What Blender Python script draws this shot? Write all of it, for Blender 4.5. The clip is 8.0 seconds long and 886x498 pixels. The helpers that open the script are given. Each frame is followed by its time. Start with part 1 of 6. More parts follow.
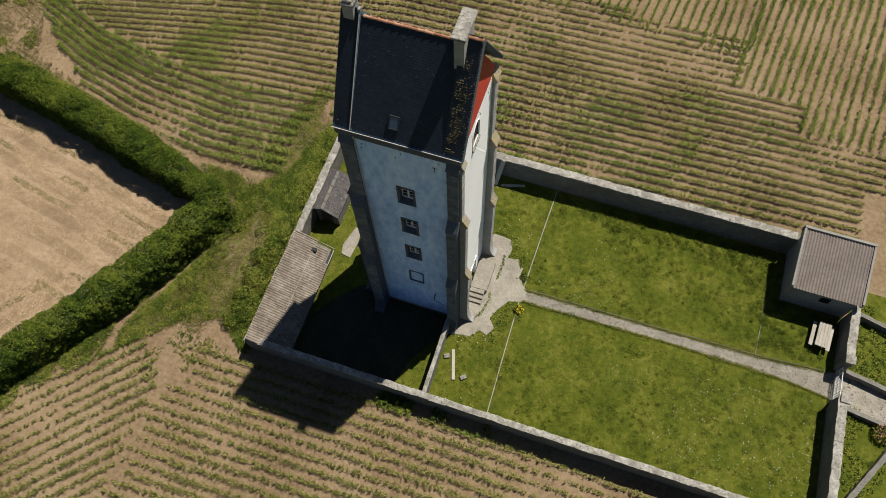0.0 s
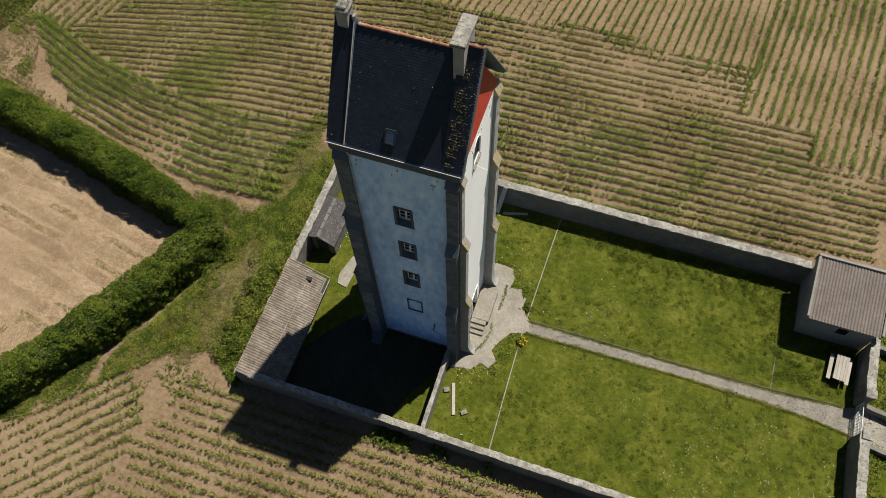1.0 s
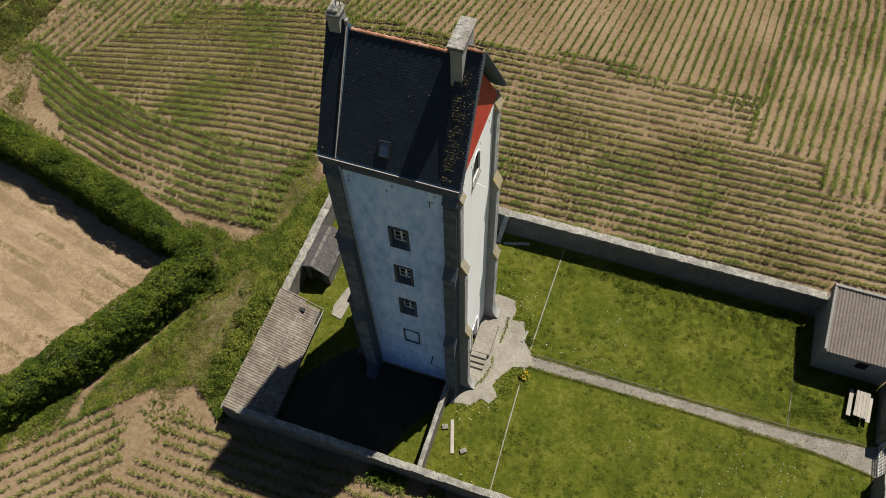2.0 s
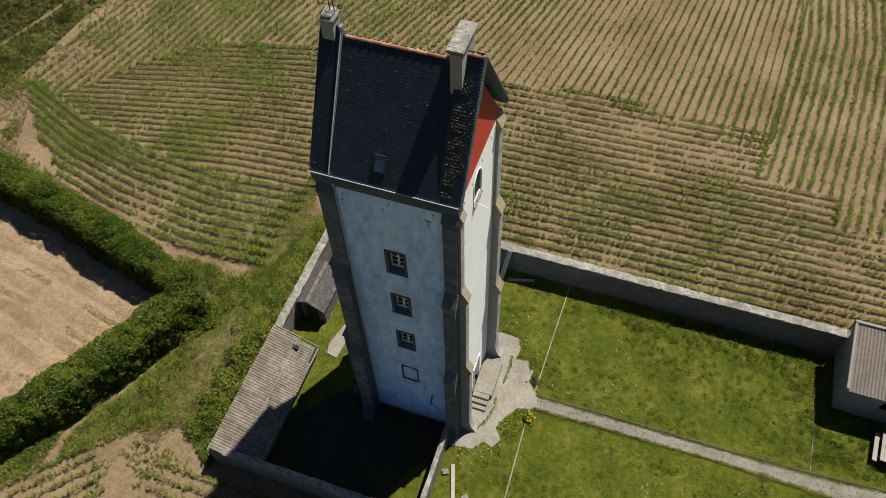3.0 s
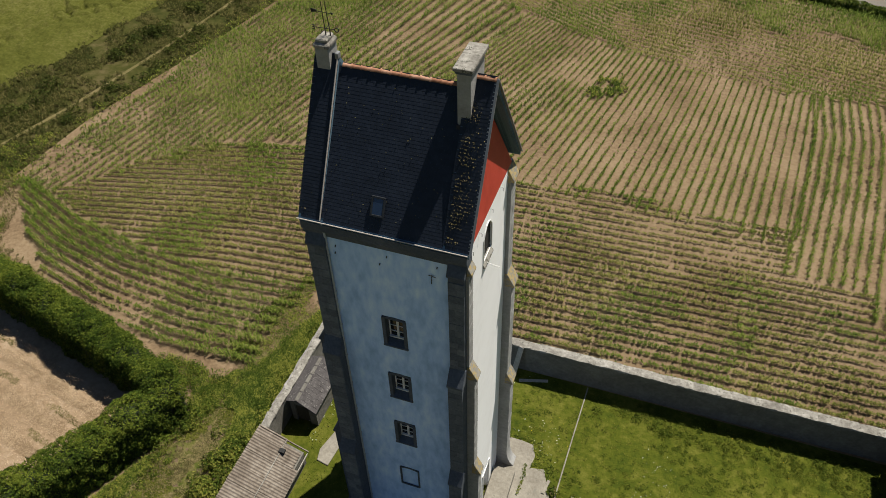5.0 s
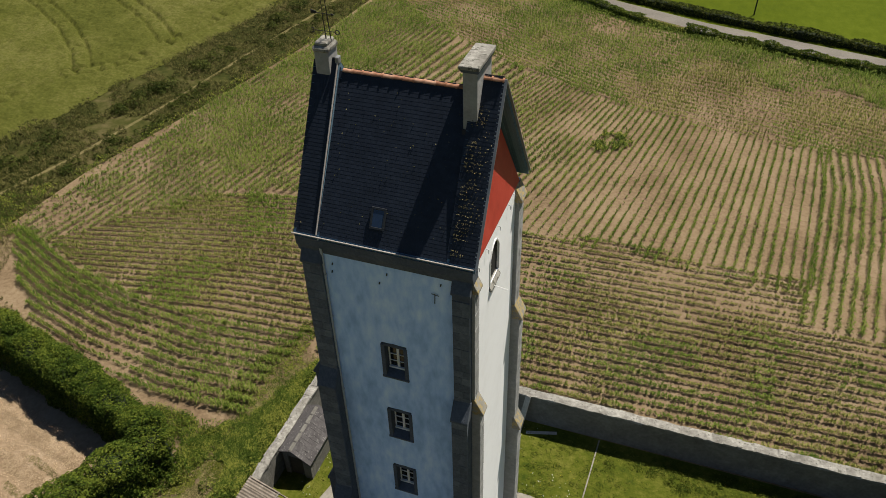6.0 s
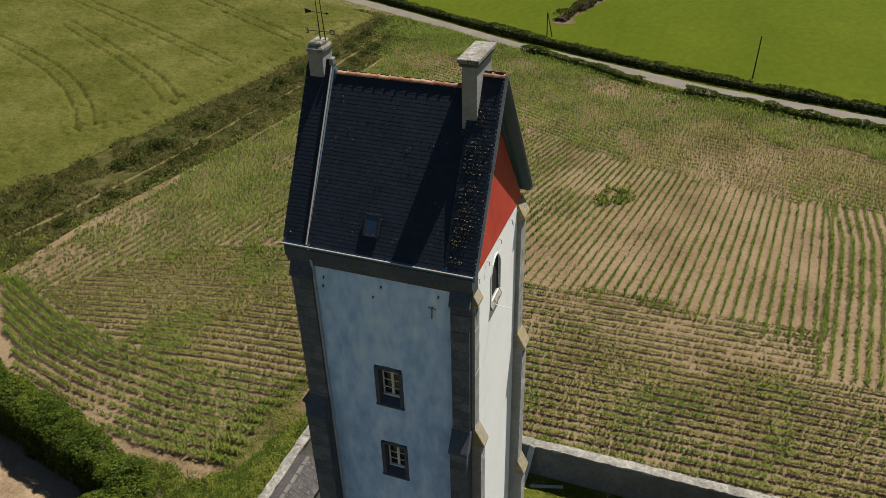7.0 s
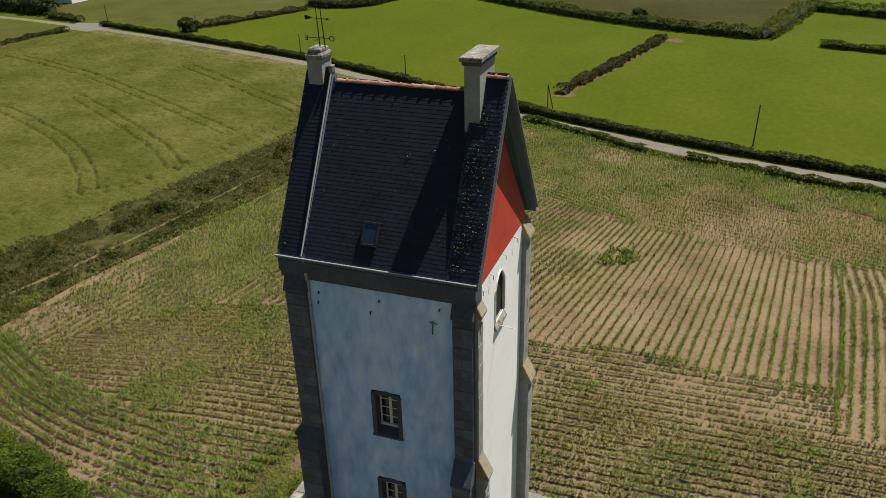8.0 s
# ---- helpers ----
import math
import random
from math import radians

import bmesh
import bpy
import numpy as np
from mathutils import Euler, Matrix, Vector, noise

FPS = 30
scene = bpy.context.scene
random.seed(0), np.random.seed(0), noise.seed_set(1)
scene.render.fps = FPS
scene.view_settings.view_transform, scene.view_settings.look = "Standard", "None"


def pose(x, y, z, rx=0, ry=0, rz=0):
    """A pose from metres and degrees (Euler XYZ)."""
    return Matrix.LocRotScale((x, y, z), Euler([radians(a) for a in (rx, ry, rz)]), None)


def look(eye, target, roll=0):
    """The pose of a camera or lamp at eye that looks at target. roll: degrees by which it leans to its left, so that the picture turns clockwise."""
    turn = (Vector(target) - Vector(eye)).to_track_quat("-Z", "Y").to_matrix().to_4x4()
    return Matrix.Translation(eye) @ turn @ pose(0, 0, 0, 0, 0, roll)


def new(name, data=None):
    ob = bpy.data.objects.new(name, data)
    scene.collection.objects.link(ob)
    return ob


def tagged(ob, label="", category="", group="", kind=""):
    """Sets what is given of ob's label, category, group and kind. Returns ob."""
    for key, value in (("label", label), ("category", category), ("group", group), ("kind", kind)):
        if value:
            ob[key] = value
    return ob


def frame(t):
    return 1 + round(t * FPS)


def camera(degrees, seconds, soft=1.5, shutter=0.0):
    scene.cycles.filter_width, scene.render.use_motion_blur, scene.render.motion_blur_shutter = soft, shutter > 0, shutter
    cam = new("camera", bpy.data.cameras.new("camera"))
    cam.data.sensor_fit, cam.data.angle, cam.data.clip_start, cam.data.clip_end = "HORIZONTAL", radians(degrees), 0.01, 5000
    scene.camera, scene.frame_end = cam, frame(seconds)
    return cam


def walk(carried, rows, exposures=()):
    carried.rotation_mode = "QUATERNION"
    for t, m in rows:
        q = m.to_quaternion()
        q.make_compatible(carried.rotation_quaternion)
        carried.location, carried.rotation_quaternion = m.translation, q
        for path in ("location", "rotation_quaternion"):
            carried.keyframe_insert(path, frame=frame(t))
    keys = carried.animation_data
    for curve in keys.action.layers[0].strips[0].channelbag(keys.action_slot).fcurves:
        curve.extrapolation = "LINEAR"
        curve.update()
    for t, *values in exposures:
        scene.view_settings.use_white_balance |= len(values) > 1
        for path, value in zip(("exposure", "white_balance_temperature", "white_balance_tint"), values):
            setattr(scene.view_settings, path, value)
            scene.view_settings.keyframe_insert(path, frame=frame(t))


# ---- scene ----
cam = camera(59.3, 8.0, soft=0.6)
PATH = [
    (0, (11.017, -17.479, 52.396), (10.719, -16.704, 50.577), -2.7),
    (0.5, (11.043, -17.489, 51.356), (10.728, -16.672, 49.558), -2.6),
    (1, (11.1, -17.463, 50.126), (10.767, -16.595, 48.355), -2.6),
    (1.5, (11.153, -17.403, 48.932), (10.803, -16.488, 47.188), -2.5),
    (3, (11.364, -17.467, 45.202), (10.949, -16.388, 43.569), -2.4),
    (3.5, (11.351, -17.517, 43.999), (10.913, -16.378, 42.414), -2.3),
    (4, (11.327, -17.547, 42.738), (10.864, -16.337, 41.214), -2.1),
    (4.5, (11.294, -17.495, 41.469), (10.806, -16.221, 40.007), -2.1),
    (6, (11.122, -17.61, 37.463), (10.564, -16.15, 36.215), -1.8),
    (6.5, (11.186, -17.669, 36.236), (10.608, -16.155, 35.063), -1.7),
    (7, (11.206, -17.647, 34.848), (10.607, -16.077, 33.763), -1.6),
    (7.5, (11.18, -17.633, 33.619), (10.563, -16.012, 32.624), -1.6),
    (8, (11.199, -17.755, 32.38), (10.562, -16.084, 31.483), -1.5),
]
walk(cam, [(t, look(eye, target, roll)) for t, eye, target, roll in PATH])

# ---- light ----
SUN_TO = Vector((0.255, 0.467, 1.0)).normalized()
scene.view_settings.exposure = 0.66
world = bpy.data.worlds.new("sky_world")
scene.world = world
world.use_nodes = True
_wn = world.node_tree.nodes
_bg = _wn["Background"]
_sky = _wn.new("ShaderNodeTexSky")
_sky.sky_type = "NISHITA"
_sky.sun_disc = False
_sky.dust_density = 0.3
_sky.ozone_density = 3.0
_sky.sun_elevation = math.asin(SUN_TO.z)
_sky.sun_rotation = math.atan2(SUN_TO.x, SUN_TO.y)
world.node_tree.links.new(_sky.outputs[0], _bg.inputs[0])
_bg.inputs[1].default_value = 0.034
_sun_data = bpy.data.lights.new("sun", "SUN")
_sun_data.energy = 4.8
_sun_data.angle = radians(0.6)
_sun_data.color = (1.0, 0.945, 0.83)
sun = new("sun", _sun_data)
sun.matrix_world = look(SUN_TO * 200, (0, 0, 0))


# ---- materials ----
def surface(name, colors, rough=0.85, grain=8.0, stain=0.6, bump=0.3, metal=0.0, spread=0.0, island=0.0,
            fleck=None, fleck_scale=14.0, fleck_at=0.68, world_space=True, stretch=(1, 1, 1), bump_scale=None, spec=0.3, span=0.18):
    """colors: dark, mid, light of the real surface. grain, stain: noise scales per metre. spread: variation from piece to piece."""
    m = bpy.data.materials.new(name)
    m.use_nodes = True
    nt = m.node_tree
    bsdf = nt.nodes["Principled BSDF"]
    if world_space:
        src = nt.nodes.new("ShaderNodeNewGeometry").outputs["Position"]
    else:
        src = nt.nodes.new("ShaderNodeTexCoord").outputs["Object"]
    mp = nt.nodes.new("ShaderNodeMapping")
    mp.inputs["Scale"].default_value = stretch
    nt.links.new(src, mp.inputs[0])
    co = mp.outputs[0]

    def noise_at(scale, detail=4.0, rough_=0.6):
        n = nt.nodes.new("ShaderNodeTexNoise")
        n.inputs["Scale"].default_value = scale
        n.inputs["Detail"].default_value = detail
        n.inputs["Roughness"].default_value = rough_
        nt.links.new(co, n.inputs["Vector"])
        return n.outputs["Fac"]

    g, s = noise_at(grain, 5.0, 0.65), noise_at(stain, 5.0, 0.6)
    mix = nt.nodes.new("ShaderNodeMath")
    mix.operation = "ADD"
    half = nt.nodes.new("ShaderNodeMath")
    half.operation = "MULTIPLY"
    nt.links.new(g, half.inputs[0])
    half.inputs[1].default_value = 0.5
    half2 = nt.nodes.new("ShaderNodeMath")
    half2.operation = "MULTIPLY"
    nt.links.new(s, half2.inputs[0])
    half2.inputs[1].default_value = 0.5
    nt.links.new(half.outputs[0], mix.inputs[0])
    nt.links.new(half2.outputs[0], mix.inputs[1])
    fac = mix.outputs[0]
    if spread or island:
        if spread:
            rnd = nt.nodes.new("ShaderNodeObjectInfo").outputs["Random"]
            amount = spread
        else:
            rnd = nt.nodes.new("ShaderNodeNewGeometry").outputs["Random Per Island"]
            amount = island
        sub = nt.nodes.new("ShaderNodeMath")
        sub.operation = "MULTIPLY_ADD"
        nt.links.new(rnd, sub.inputs[0])
        sub.inputs[1].default_value = amount
        sub.inputs[2].default_value = -amount / 2
        add = nt.nodes.new("ShaderNodeMath")
        add.operation = "ADD"
        nt.links.new(fac, add.inputs[0])
        nt.links.new(sub.outputs[0], add.inputs[1])
        fac = add.outputs[0]
    ramp = nt.nodes.new("ShaderNodeValToRGB")
    el = ramp.color_ramp.elements
    el[0].position, el[1].position = 0.5 - span, 0.5 + span
    el[0].color, el[1].color = (*colors[0], 1), (*colors[2], 1)
    e = el.new(0.5)
    e.color = (*colors[1], 1)
    nt.links.new(fac, ramp.inputs[0])
    col = ramp.outputs[0]
    if fleck:
        fl = noise_at(fleck_scale, 2.0, 0.5)
        big = noise_at(stain * 2.3, 2.0, 0.5)
        mul = nt.nodes.new("ShaderNodeMath")
        mul.operation = "MULTIPLY_ADD"
        nt.links.new(big, mul.inputs[0])
        mul.inputs[1].default_value = 0.35
        nt.links.new(fl, mul.inputs[2])
        r2 = nt.nodes.new("ShaderNodeValToRGB")
        r2.color_ramp.elements[0].position = fleck_at + 0.17
        r2.color_ramp.elements[1].position = fleck_at + 0.21
        nt.links.new(mul.outputs[0], r2.inputs[0])
        mx = nt.nodes.new("ShaderNodeMix")
        mx.data_type = "RGBA"
        nt.links.new(r2.outputs[0], mx.inputs[0])
        nt.links.new(col, mx.inputs[6])
        mx.inputs[7].default_value = (*fleck, 1)
        col = mx.outputs[2]
    nt.links.new(col, bsdf.inputs["Base Color"])
    bsdf.inputs["Roughness"].default_value = rough
    bsdf.inputs["Metallic"].default_value = metal
    bsdf.inputs["Specular IOR Level"].default_value = spec
    if bump:
        b = nt.nodes.new("ShaderNodeBump")
        b.inputs["Strength"].default_value = bump
        b.inputs["Distance"].default_value = 0.05
        nt.links.new(noise_at(bump_scale or grain * 1.7, 6.0, 0.7), b.inputs["Height"])
        nt.links.new(b.outputs[0], bsdf.inputs["Normal"])
    return m


def leaf_surface(name, dark, mid, light, patch=0.15, rough=0.8, grain=1.7, span=0.12):
    """Foliage: each leaf its own tone, drifting slowly over the ground; some light passes through."""
    m = surface(name, (dark, mid, light), rough=rough, grain=grain, stain=patch, bump=0, island=0.26, spec=0.08, span=span)
    nt = m.node_tree
    bsdf = nt.nodes["Principled BSDF"]
    thin = nt.nodes.new("ShaderNodeBsdfTranslucent")
    nt.links.new(bsdf.inputs["Base Color"].links[0].from_socket, thin.inputs["Color"])
    both = nt.nodes.new("ShaderNodeMixShader")
    both.inputs[0].default_value = 0.3
    nt.links.new(bsdf.outputs[0], both.inputs[1])
    nt.links.new(thin.outputs[0], both.inputs[2])
    nt.links.new(both.outputs[0], nt.nodes["Material Output"].inputs[0])
    return m


M = {}
M["soil"] = surface("dry_soil", ((0.112, 0.076, 0.045), (0.165, 0.117, 0.071), (0.21, 0.155, 0.098)), rough=0.95, grain=3.2, stain=0.16, span=0.12, bump=0.9, bump_scale=4.0, spec=0.05)
M["pasture"] = surface("pasture_grass", ((0.04142, 0.058, 0.002), (0.05668, 0.076, 0.003), (0.0763, 0.096, 0.006)), rough=0.9, grain=1.1, stain=0.05, bump=0.6, bump_scale=3.0, spec=0.05, stretch=(1.0, 0.6, 1))
M["rough_grass"] = surface("rough_grass", ((0.038, 0.052, 0.009), (0.078, 0.083, 0.02), (0.15, 0.124, 0.055)), rough=0.95, grain=1.8, stain=0.3, span=0.1, bump=1.0, bump_scale=5.0, spec=0.05, fleck=(0.12, 0.085, 0.055), fleck_scale=2.2, fleck_at=0.56)
M["olive_grass"] = surface("dull_olive_grass", ((0.040, 0.046, 0.009), (0.058, 0.062, 0.014), (0.080, 0.080, 0.024)), rough=0.95, grain=1.6, stain=0.12, bump=0.8, bump_scale=4.0, spec=0.05)
M["lawn"] = surface("lawn_grass", ((0.030, 0.045, 0.005), (0.061, 0.072, 0.008), (0.11, 0.110, 0.02)), rough=0.9, grain=2.6, stain=0.45, bump=1.0, bump_scale=9.0, spec=0.05, span=0.15)
# Near-black ground colour standing in for the shade in the yard.
M["shade_ground"] = surface("dark_shade_ground", ((0.02, 0.021, 0.014), (0.033, 0.033, 0.021), (0.05, 0.048, 0.03)), rough=0.9, grain=4.0, stain=0.6, bump=0.6, bump_scale=7.0, spec=0.1)
M["kerb_dark"] = surface("dark_kerb_stone", ((0.04, 0.038, 0.032), (0.07, 0.066, 0.056), (0.11, 0.1, 0.085)), rough=0.9, grain=7.0, stain=1.2, bump=0.5)
M["margin_floor"] = surface("rank_margin_grass", ((0.024, 0.029, 0.007), (0.045, 0.046, 0.012), (0.085, 0.07, 0.03)), rough=0.95, grain=0.9, stain=0.2, bump=1.0, bump_scale=4.0, spec=0.05, span=0.11)
M["dry_turf"] = surface("dry_trodden_turf", ((0.075, 0.066, 0.026), (0.115, 0.098, 0.042), (0.16, 0.13, 0.065)), rough=0.95, grain=2.0, stain=0.2, bump=0.8, bump_scale=5.0, spec=0.05, span=0.12)
M["stubble"] = surface("straw_stubble", ((0.1699, 0.1167, 0.07107), (0.2494, 0.1792, 0.1144), (0.3174, 0.2447, 0.173)), rough=0.9, grain=2.5, stain=0.22, bump=0.9, bump_scale=6.0, spec=0.05)
M["wheat"] = surface("green_wheat", ((0.038, 0.044, 0.007), (0.068, 0.071, 0.014), (0.115, 0.108, 0.034)), rough=0.9, grain=3.4, stain=0.1, span=0.16, bump=1.0, bump_scale=5.0, spec=0.05)
M["road"] = surface("pale_tarmac", ((0.115, 0.102, 0.088), (0.15, 0.135, 0.118), (0.185, 0.168, 0.148)), rough=0.9, grain=4.0, stain=0.3, bump=0.2, spec=0.05)
M["gravel"] = surface("gravel", ((0.165, 0.148, 0.122), (0.24, 0.218, 0.184), (0.33, 0.30, 0.26)), rough=0.95, grain=8.0, stain=0.8, bump=1.0, bump_scale=20.0, spec=0.05, fleck=(0.09, 0.083, 0.066), fleck_scale=9.0, fleck_at=0.6)
M["concrete"] = surface("old_concrete", ((0.135, 0.119, 0.097), (0.205, 0.187, 0.155), (0.275, 0.253, 0.213)), rough=0.9, grain=6.0, stain=0.7, bump=0.4, fleck=(0.16, 0.15, 0.125), fleck_scale=3.0, fleck_at=0.66)
# Blue of the shaded front is in the base colour; mottling is weathering.
M["plaster"] = surface("weathered_shade_blue_render", ((0.18, 0.31, 0.55), (0.405, 0.58, 0.87), (0.76, 0.88, 0.99)), rough=0.9, grain=2.4, stain=0.3, bump=0.25, bump_scale=14.0, stretch=(1, 1, 0.4), span=0.25)
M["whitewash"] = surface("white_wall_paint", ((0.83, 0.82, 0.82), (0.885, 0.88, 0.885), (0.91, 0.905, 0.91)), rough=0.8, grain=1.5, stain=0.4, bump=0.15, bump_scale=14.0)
# Dark bluish copy of the granite for the front faces in shade.
M["granite"] = surface("shaded_granite", ((0.0588, 0.07125, 0.088), (0.0924, 0.108, 0.1293), (0.1428, 0.1615, 0.1843)), rough=0.9, grain=9.0, stain=1.5, bump=0.5, spread=0.18)
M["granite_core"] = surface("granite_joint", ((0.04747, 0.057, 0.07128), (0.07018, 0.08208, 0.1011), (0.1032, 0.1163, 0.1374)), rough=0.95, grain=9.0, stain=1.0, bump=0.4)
# Paler copy of the granite with the west side's sunlight in its colour.
M["granite_sunlit"] = surface("sunlit_granite", ((0.21, 0.21, 0.205), (0.285, 0.282, 0.275), (0.36, 0.355, 0.345)), rough=0.9, grain=6.0, stain=0.9, bump=0.3, spread=0.12)
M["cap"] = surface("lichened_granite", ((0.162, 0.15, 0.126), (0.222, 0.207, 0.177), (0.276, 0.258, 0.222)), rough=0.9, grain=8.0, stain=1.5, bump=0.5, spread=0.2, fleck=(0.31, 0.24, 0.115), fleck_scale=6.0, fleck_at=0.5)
M["slate"] = surface("blue_black_slate", ((0.0056, 0.0096, 0.0188), (0.0085, 0.0138, 0.0262), (0.0135, 0.020, 0.035)), rough=0.62, grain=5.0, stain=0.9, bump=0.08, spread=0.16, spec=0.3)
M["slate_rest"] = surface("blue_black_slates", ((0.0056, 0.0096, 0.0188), (0.0085, 0.0138, 0.0262), (0.0135, 0.020, 0.035)), rough=0.62, grain=5.0, stain=0.9, bump=0.08, island=0.16, spec=0.3)
M["terracotta"] = surface("terracotta", ((0.24, 0.105, 0.058), (0.34, 0.165, 0.1), (0.43, 0.25, 0.17)), rough=0.8, grain=7.0, stain=2.0, bump=0.3, spread=0.3)
M["zinc"] = surface("dull_zinc", ((0.1581, 0.1634, 0.1739), (0.2213, 0.2266, 0.2372), (0.274, 0.2793, 0.2898)), rough=0.5, grain=5.0, stain=1.0, bump=0.1, metal=0.3)
M["gutter"] = surface("pale_gutter", ((0.315, 0.27, 0.2475), (0.4125, 0.3675, 0.3375), (0.48, 0.435, 0.405)), rough=0.6, grain=5.0, stain=1.0, bump=0.1)
M["red"] = surface("red_paint", ((0.32, 0.034, 0.021), (0.41, 0.046, 0.029), (0.46, 0.062, 0.042)), rough=0.6, grain=1.5, stain=0.7, bump=0.1)
M["soffit"] = surface("grey_boards", ((0.052, 0.098, 0.142), (0.074, 0.13, 0.182), (0.1, 0.165, 0.222)), rough=0.75, grain=6.0, stain=1.0, bump=0.2, spread=0.5)
M["rubble"] = surface("mortared_rubble", ((0.0837, 0.077, 0.06696), (0.1311, 0.1228, 0.1088), (0.1841, 0.1758, 0.159)), rough=0.95, grain=5.0, stain=0.9, bump=0.8, bump_scale=7.0)
M["coping"] = surface("pale_coping", ((0.13, 0.12, 0.104), (0.21, 0.198, 0.175), (0.32, 0.305, 0.275)), rough=0.95, grain=5.0, stain=1.4, bump=0.8, bump_scale=9.0, spread=0.05, span=0.12, fleck=(0.098, 0.094, 0.078), fleck_scale=9.0, fleck_at=0.64)
M["fibre"] = surface("fibre_cement", ((0.10, 0.080, 0.062), (0.16, 0.133, 0.108), (0.24, 0.208, 0.175)), rough=0.9, grain=4.0, stain=0.9, bump=0.3, spread=0.08, span=0.13)
M["fibre_dark"] = surface("dark_fibre_cement", ((0.10, 0.082, 0.072), (0.142, 0.119, 0.106), (0.185, 0.158, 0.142)), rough=0.9, grain=6.0, stain=0.8, bump=0.3)
# Near-black stand-in for the shade inside openings.
M["dark"] = surface("inside_shade", ((0.012, 0.012, 0.012), (0.02, 0.02, 0.02), (0.03, 0.03, 0.03)), bump=0)
M["glass"] = surface("window_glass", ((0.010, 0.012, 0.015), (0.014, 0.017, 0.02), (0.02, 0.024, 0.028)), rough=0.08, bump=0, spec=0.6)
# Blue of the reflected sky is mixed into the glass colour.
M["skyglass"] = surface("sky_tinted_glass", ((0.012, 0.022, 0.044), (0.017, 0.031, 0.06), (0.022, 0.038, 0.072)), rough=0.06, bump=0, spec=0.8)
M["paint_white"] = surface("white_joinery_paint", ((0.62, 0.62, 0.61), (0.72, 0.72, 0.71), (0.78, 0.78, 0.77)), rough=0.5, grain=6.0, stain=1.0, bump=0.05)
M["iron"] = surface("dark_iron", ((0.012, 0.012, 0.013), (0.02, 0.02, 0.021), (0.035, 0.032, 0.03)), rough=0.6, metal=0.3, bump=0.1)
M["pipe"] = surface("pale_downpipe", ((0.266, 0.294, 0.315), (0.336, 0.364, 0.385), (0.392, 0.42, 0.434)), rough=0.5, bump=0.05)
M["wood_grey"] = surface("silvered_timber", ((0.19, 0.17, 0.146), (0.27, 0.248, 0.215), (0.345, 0.32, 0.28)), rough=0.85, grain=10.0, stain=2.0, bump=0.3, spread=0.25, stretch=(1, 0.15, 1))
M["pole_wood"] = surface("dark_pole_timber", ((0.03, 0.026, 0.02), (0.05, 0.042, 0.033), (0.075, 0.062, 0.05)), rough=0.9, bump=0.2)
M["earth"] = surface("bare_earth_bank", ((0.06, 0.045, 0.025), (0.105, 0.076, 0.048), (0.16, 0.113, 0.08)), rough=0.95, grain=3.0, stain=0.5, bump=0.8, spec=0.05)
M["maize"] = leaf_surface("maize_leaf", (0.066, 0.080, 0.014), (0.132, 0.143, 0.031), (0.235, 0.225, 0.068), patch=0.11)
M["maize_mid"] = leaf_surface("fresh_maize_leaf", (0.055, 0.080, 0.011), (0.110, 0.138, 0.023), (0.195, 0.207, 0.05), patch=0.15)
M["maize_green"] = leaf_surface("lush_maize_leaf", (0.05, 0.082, 0.010), (0.096, 0.136, 0.019), (0.172, 0.198, 0.042), patch=0.2)
M["hedge"] = leaf_surface("hedge_leaf", (0.030, 0.052, 0.007), (0.060, 0.091, 0.011), (0.122, 0.148, 0.019), patch=0.35, grain=1.0, span=0.11)
M["hedge_core"] = surface("hedge_shade", ((0.012, 0.018, 0.005), (0.018, 0.027, 0.008), (0.026, 0.036, 0.01)), bump=0.3)
M["weed"] = leaf_surface("weed_leaf", (0.036, 0.060, 0.008), (0.088, 0.115, 0.016), (0.19, 0.195, 0.036), patch=0.5, grain=1.2, span=0.1)
M["clover"] = leaf_surface("clover_leaf", (0.034, 0.055, 0.006), (0.068, 0.092, 0.010), (0.118, 0.132, 0.02), patch=0.4, grain=2.2, span=0.12)
M["dry_weed"] = leaf_surface("dry_grass_blade", (0.07452, 0.06831, 0.02484), (0.1429, 0.1217, 0.04968), (0.2484, 0.205, 0.09688), patch=0.4)
M["tuft"] = leaf_surface("grass_blade", (0.045, 0.062, 0.007), (0.088, 0.102, 0.013), (0.16, 0.158, 0.03), patch=0.5)
M["margin"] = leaf_surface("margin_grass_blade", (0.034, 0.040, 0.009), (0.060, 0.061, 0.015), (0.11, 0.095, 0.034), patch=0.22, grain=0.8)
M["straw"] = leaf_surface("straw", (0.2364, 0.1681, 0.1007), (0.3704, 0.2751, 0.1754), (0.5201, 0.3975, 0.2679), patch=0.3)
M["bramble"] = leaf_surface("bramble_leaf", (0.02484, 0.03602, 0.00621), (0.0472, 0.06086, 0.01118), (0.08942, 0.09688, 0.02111), patch=0.3)
M["pebble"] = leaf_surface("path_pebble", (0.15, 0.136, 0.115), (0.225, 0.207, 0.178), (0.30, 0.28, 0.245), patch=0.8)
M["far_crop"] = surface("dull_olive_crop", ((0.026, 0.026, 0.006), (0.038, 0.037, 0.009), (0.052, 0.049, 0.014)), rough=0.95, grain=0.6, stain=0.05, bump=0.5, spec=0.05)
M["petal_white"] = surface("white_petals", ((0.6, 0.6, 0.55), (0.72, 0.72, 0.66), (0.8, 0.8, 0.75)), bump=0)
M["petal_yellow"] = surface("yellow_petals", ((0.4125, 0.27, 0.0075), (0.51, 0.3525, 0.01125), (0.5625, 0.4125, 0.0225)), bump=0)
M["petal_pink"] = surface("pink_petals", ((0.35, 0.10, 0.14), (0.48, 0.17, 0.22), (0.58, 0.28, 0.32)), bump=0)


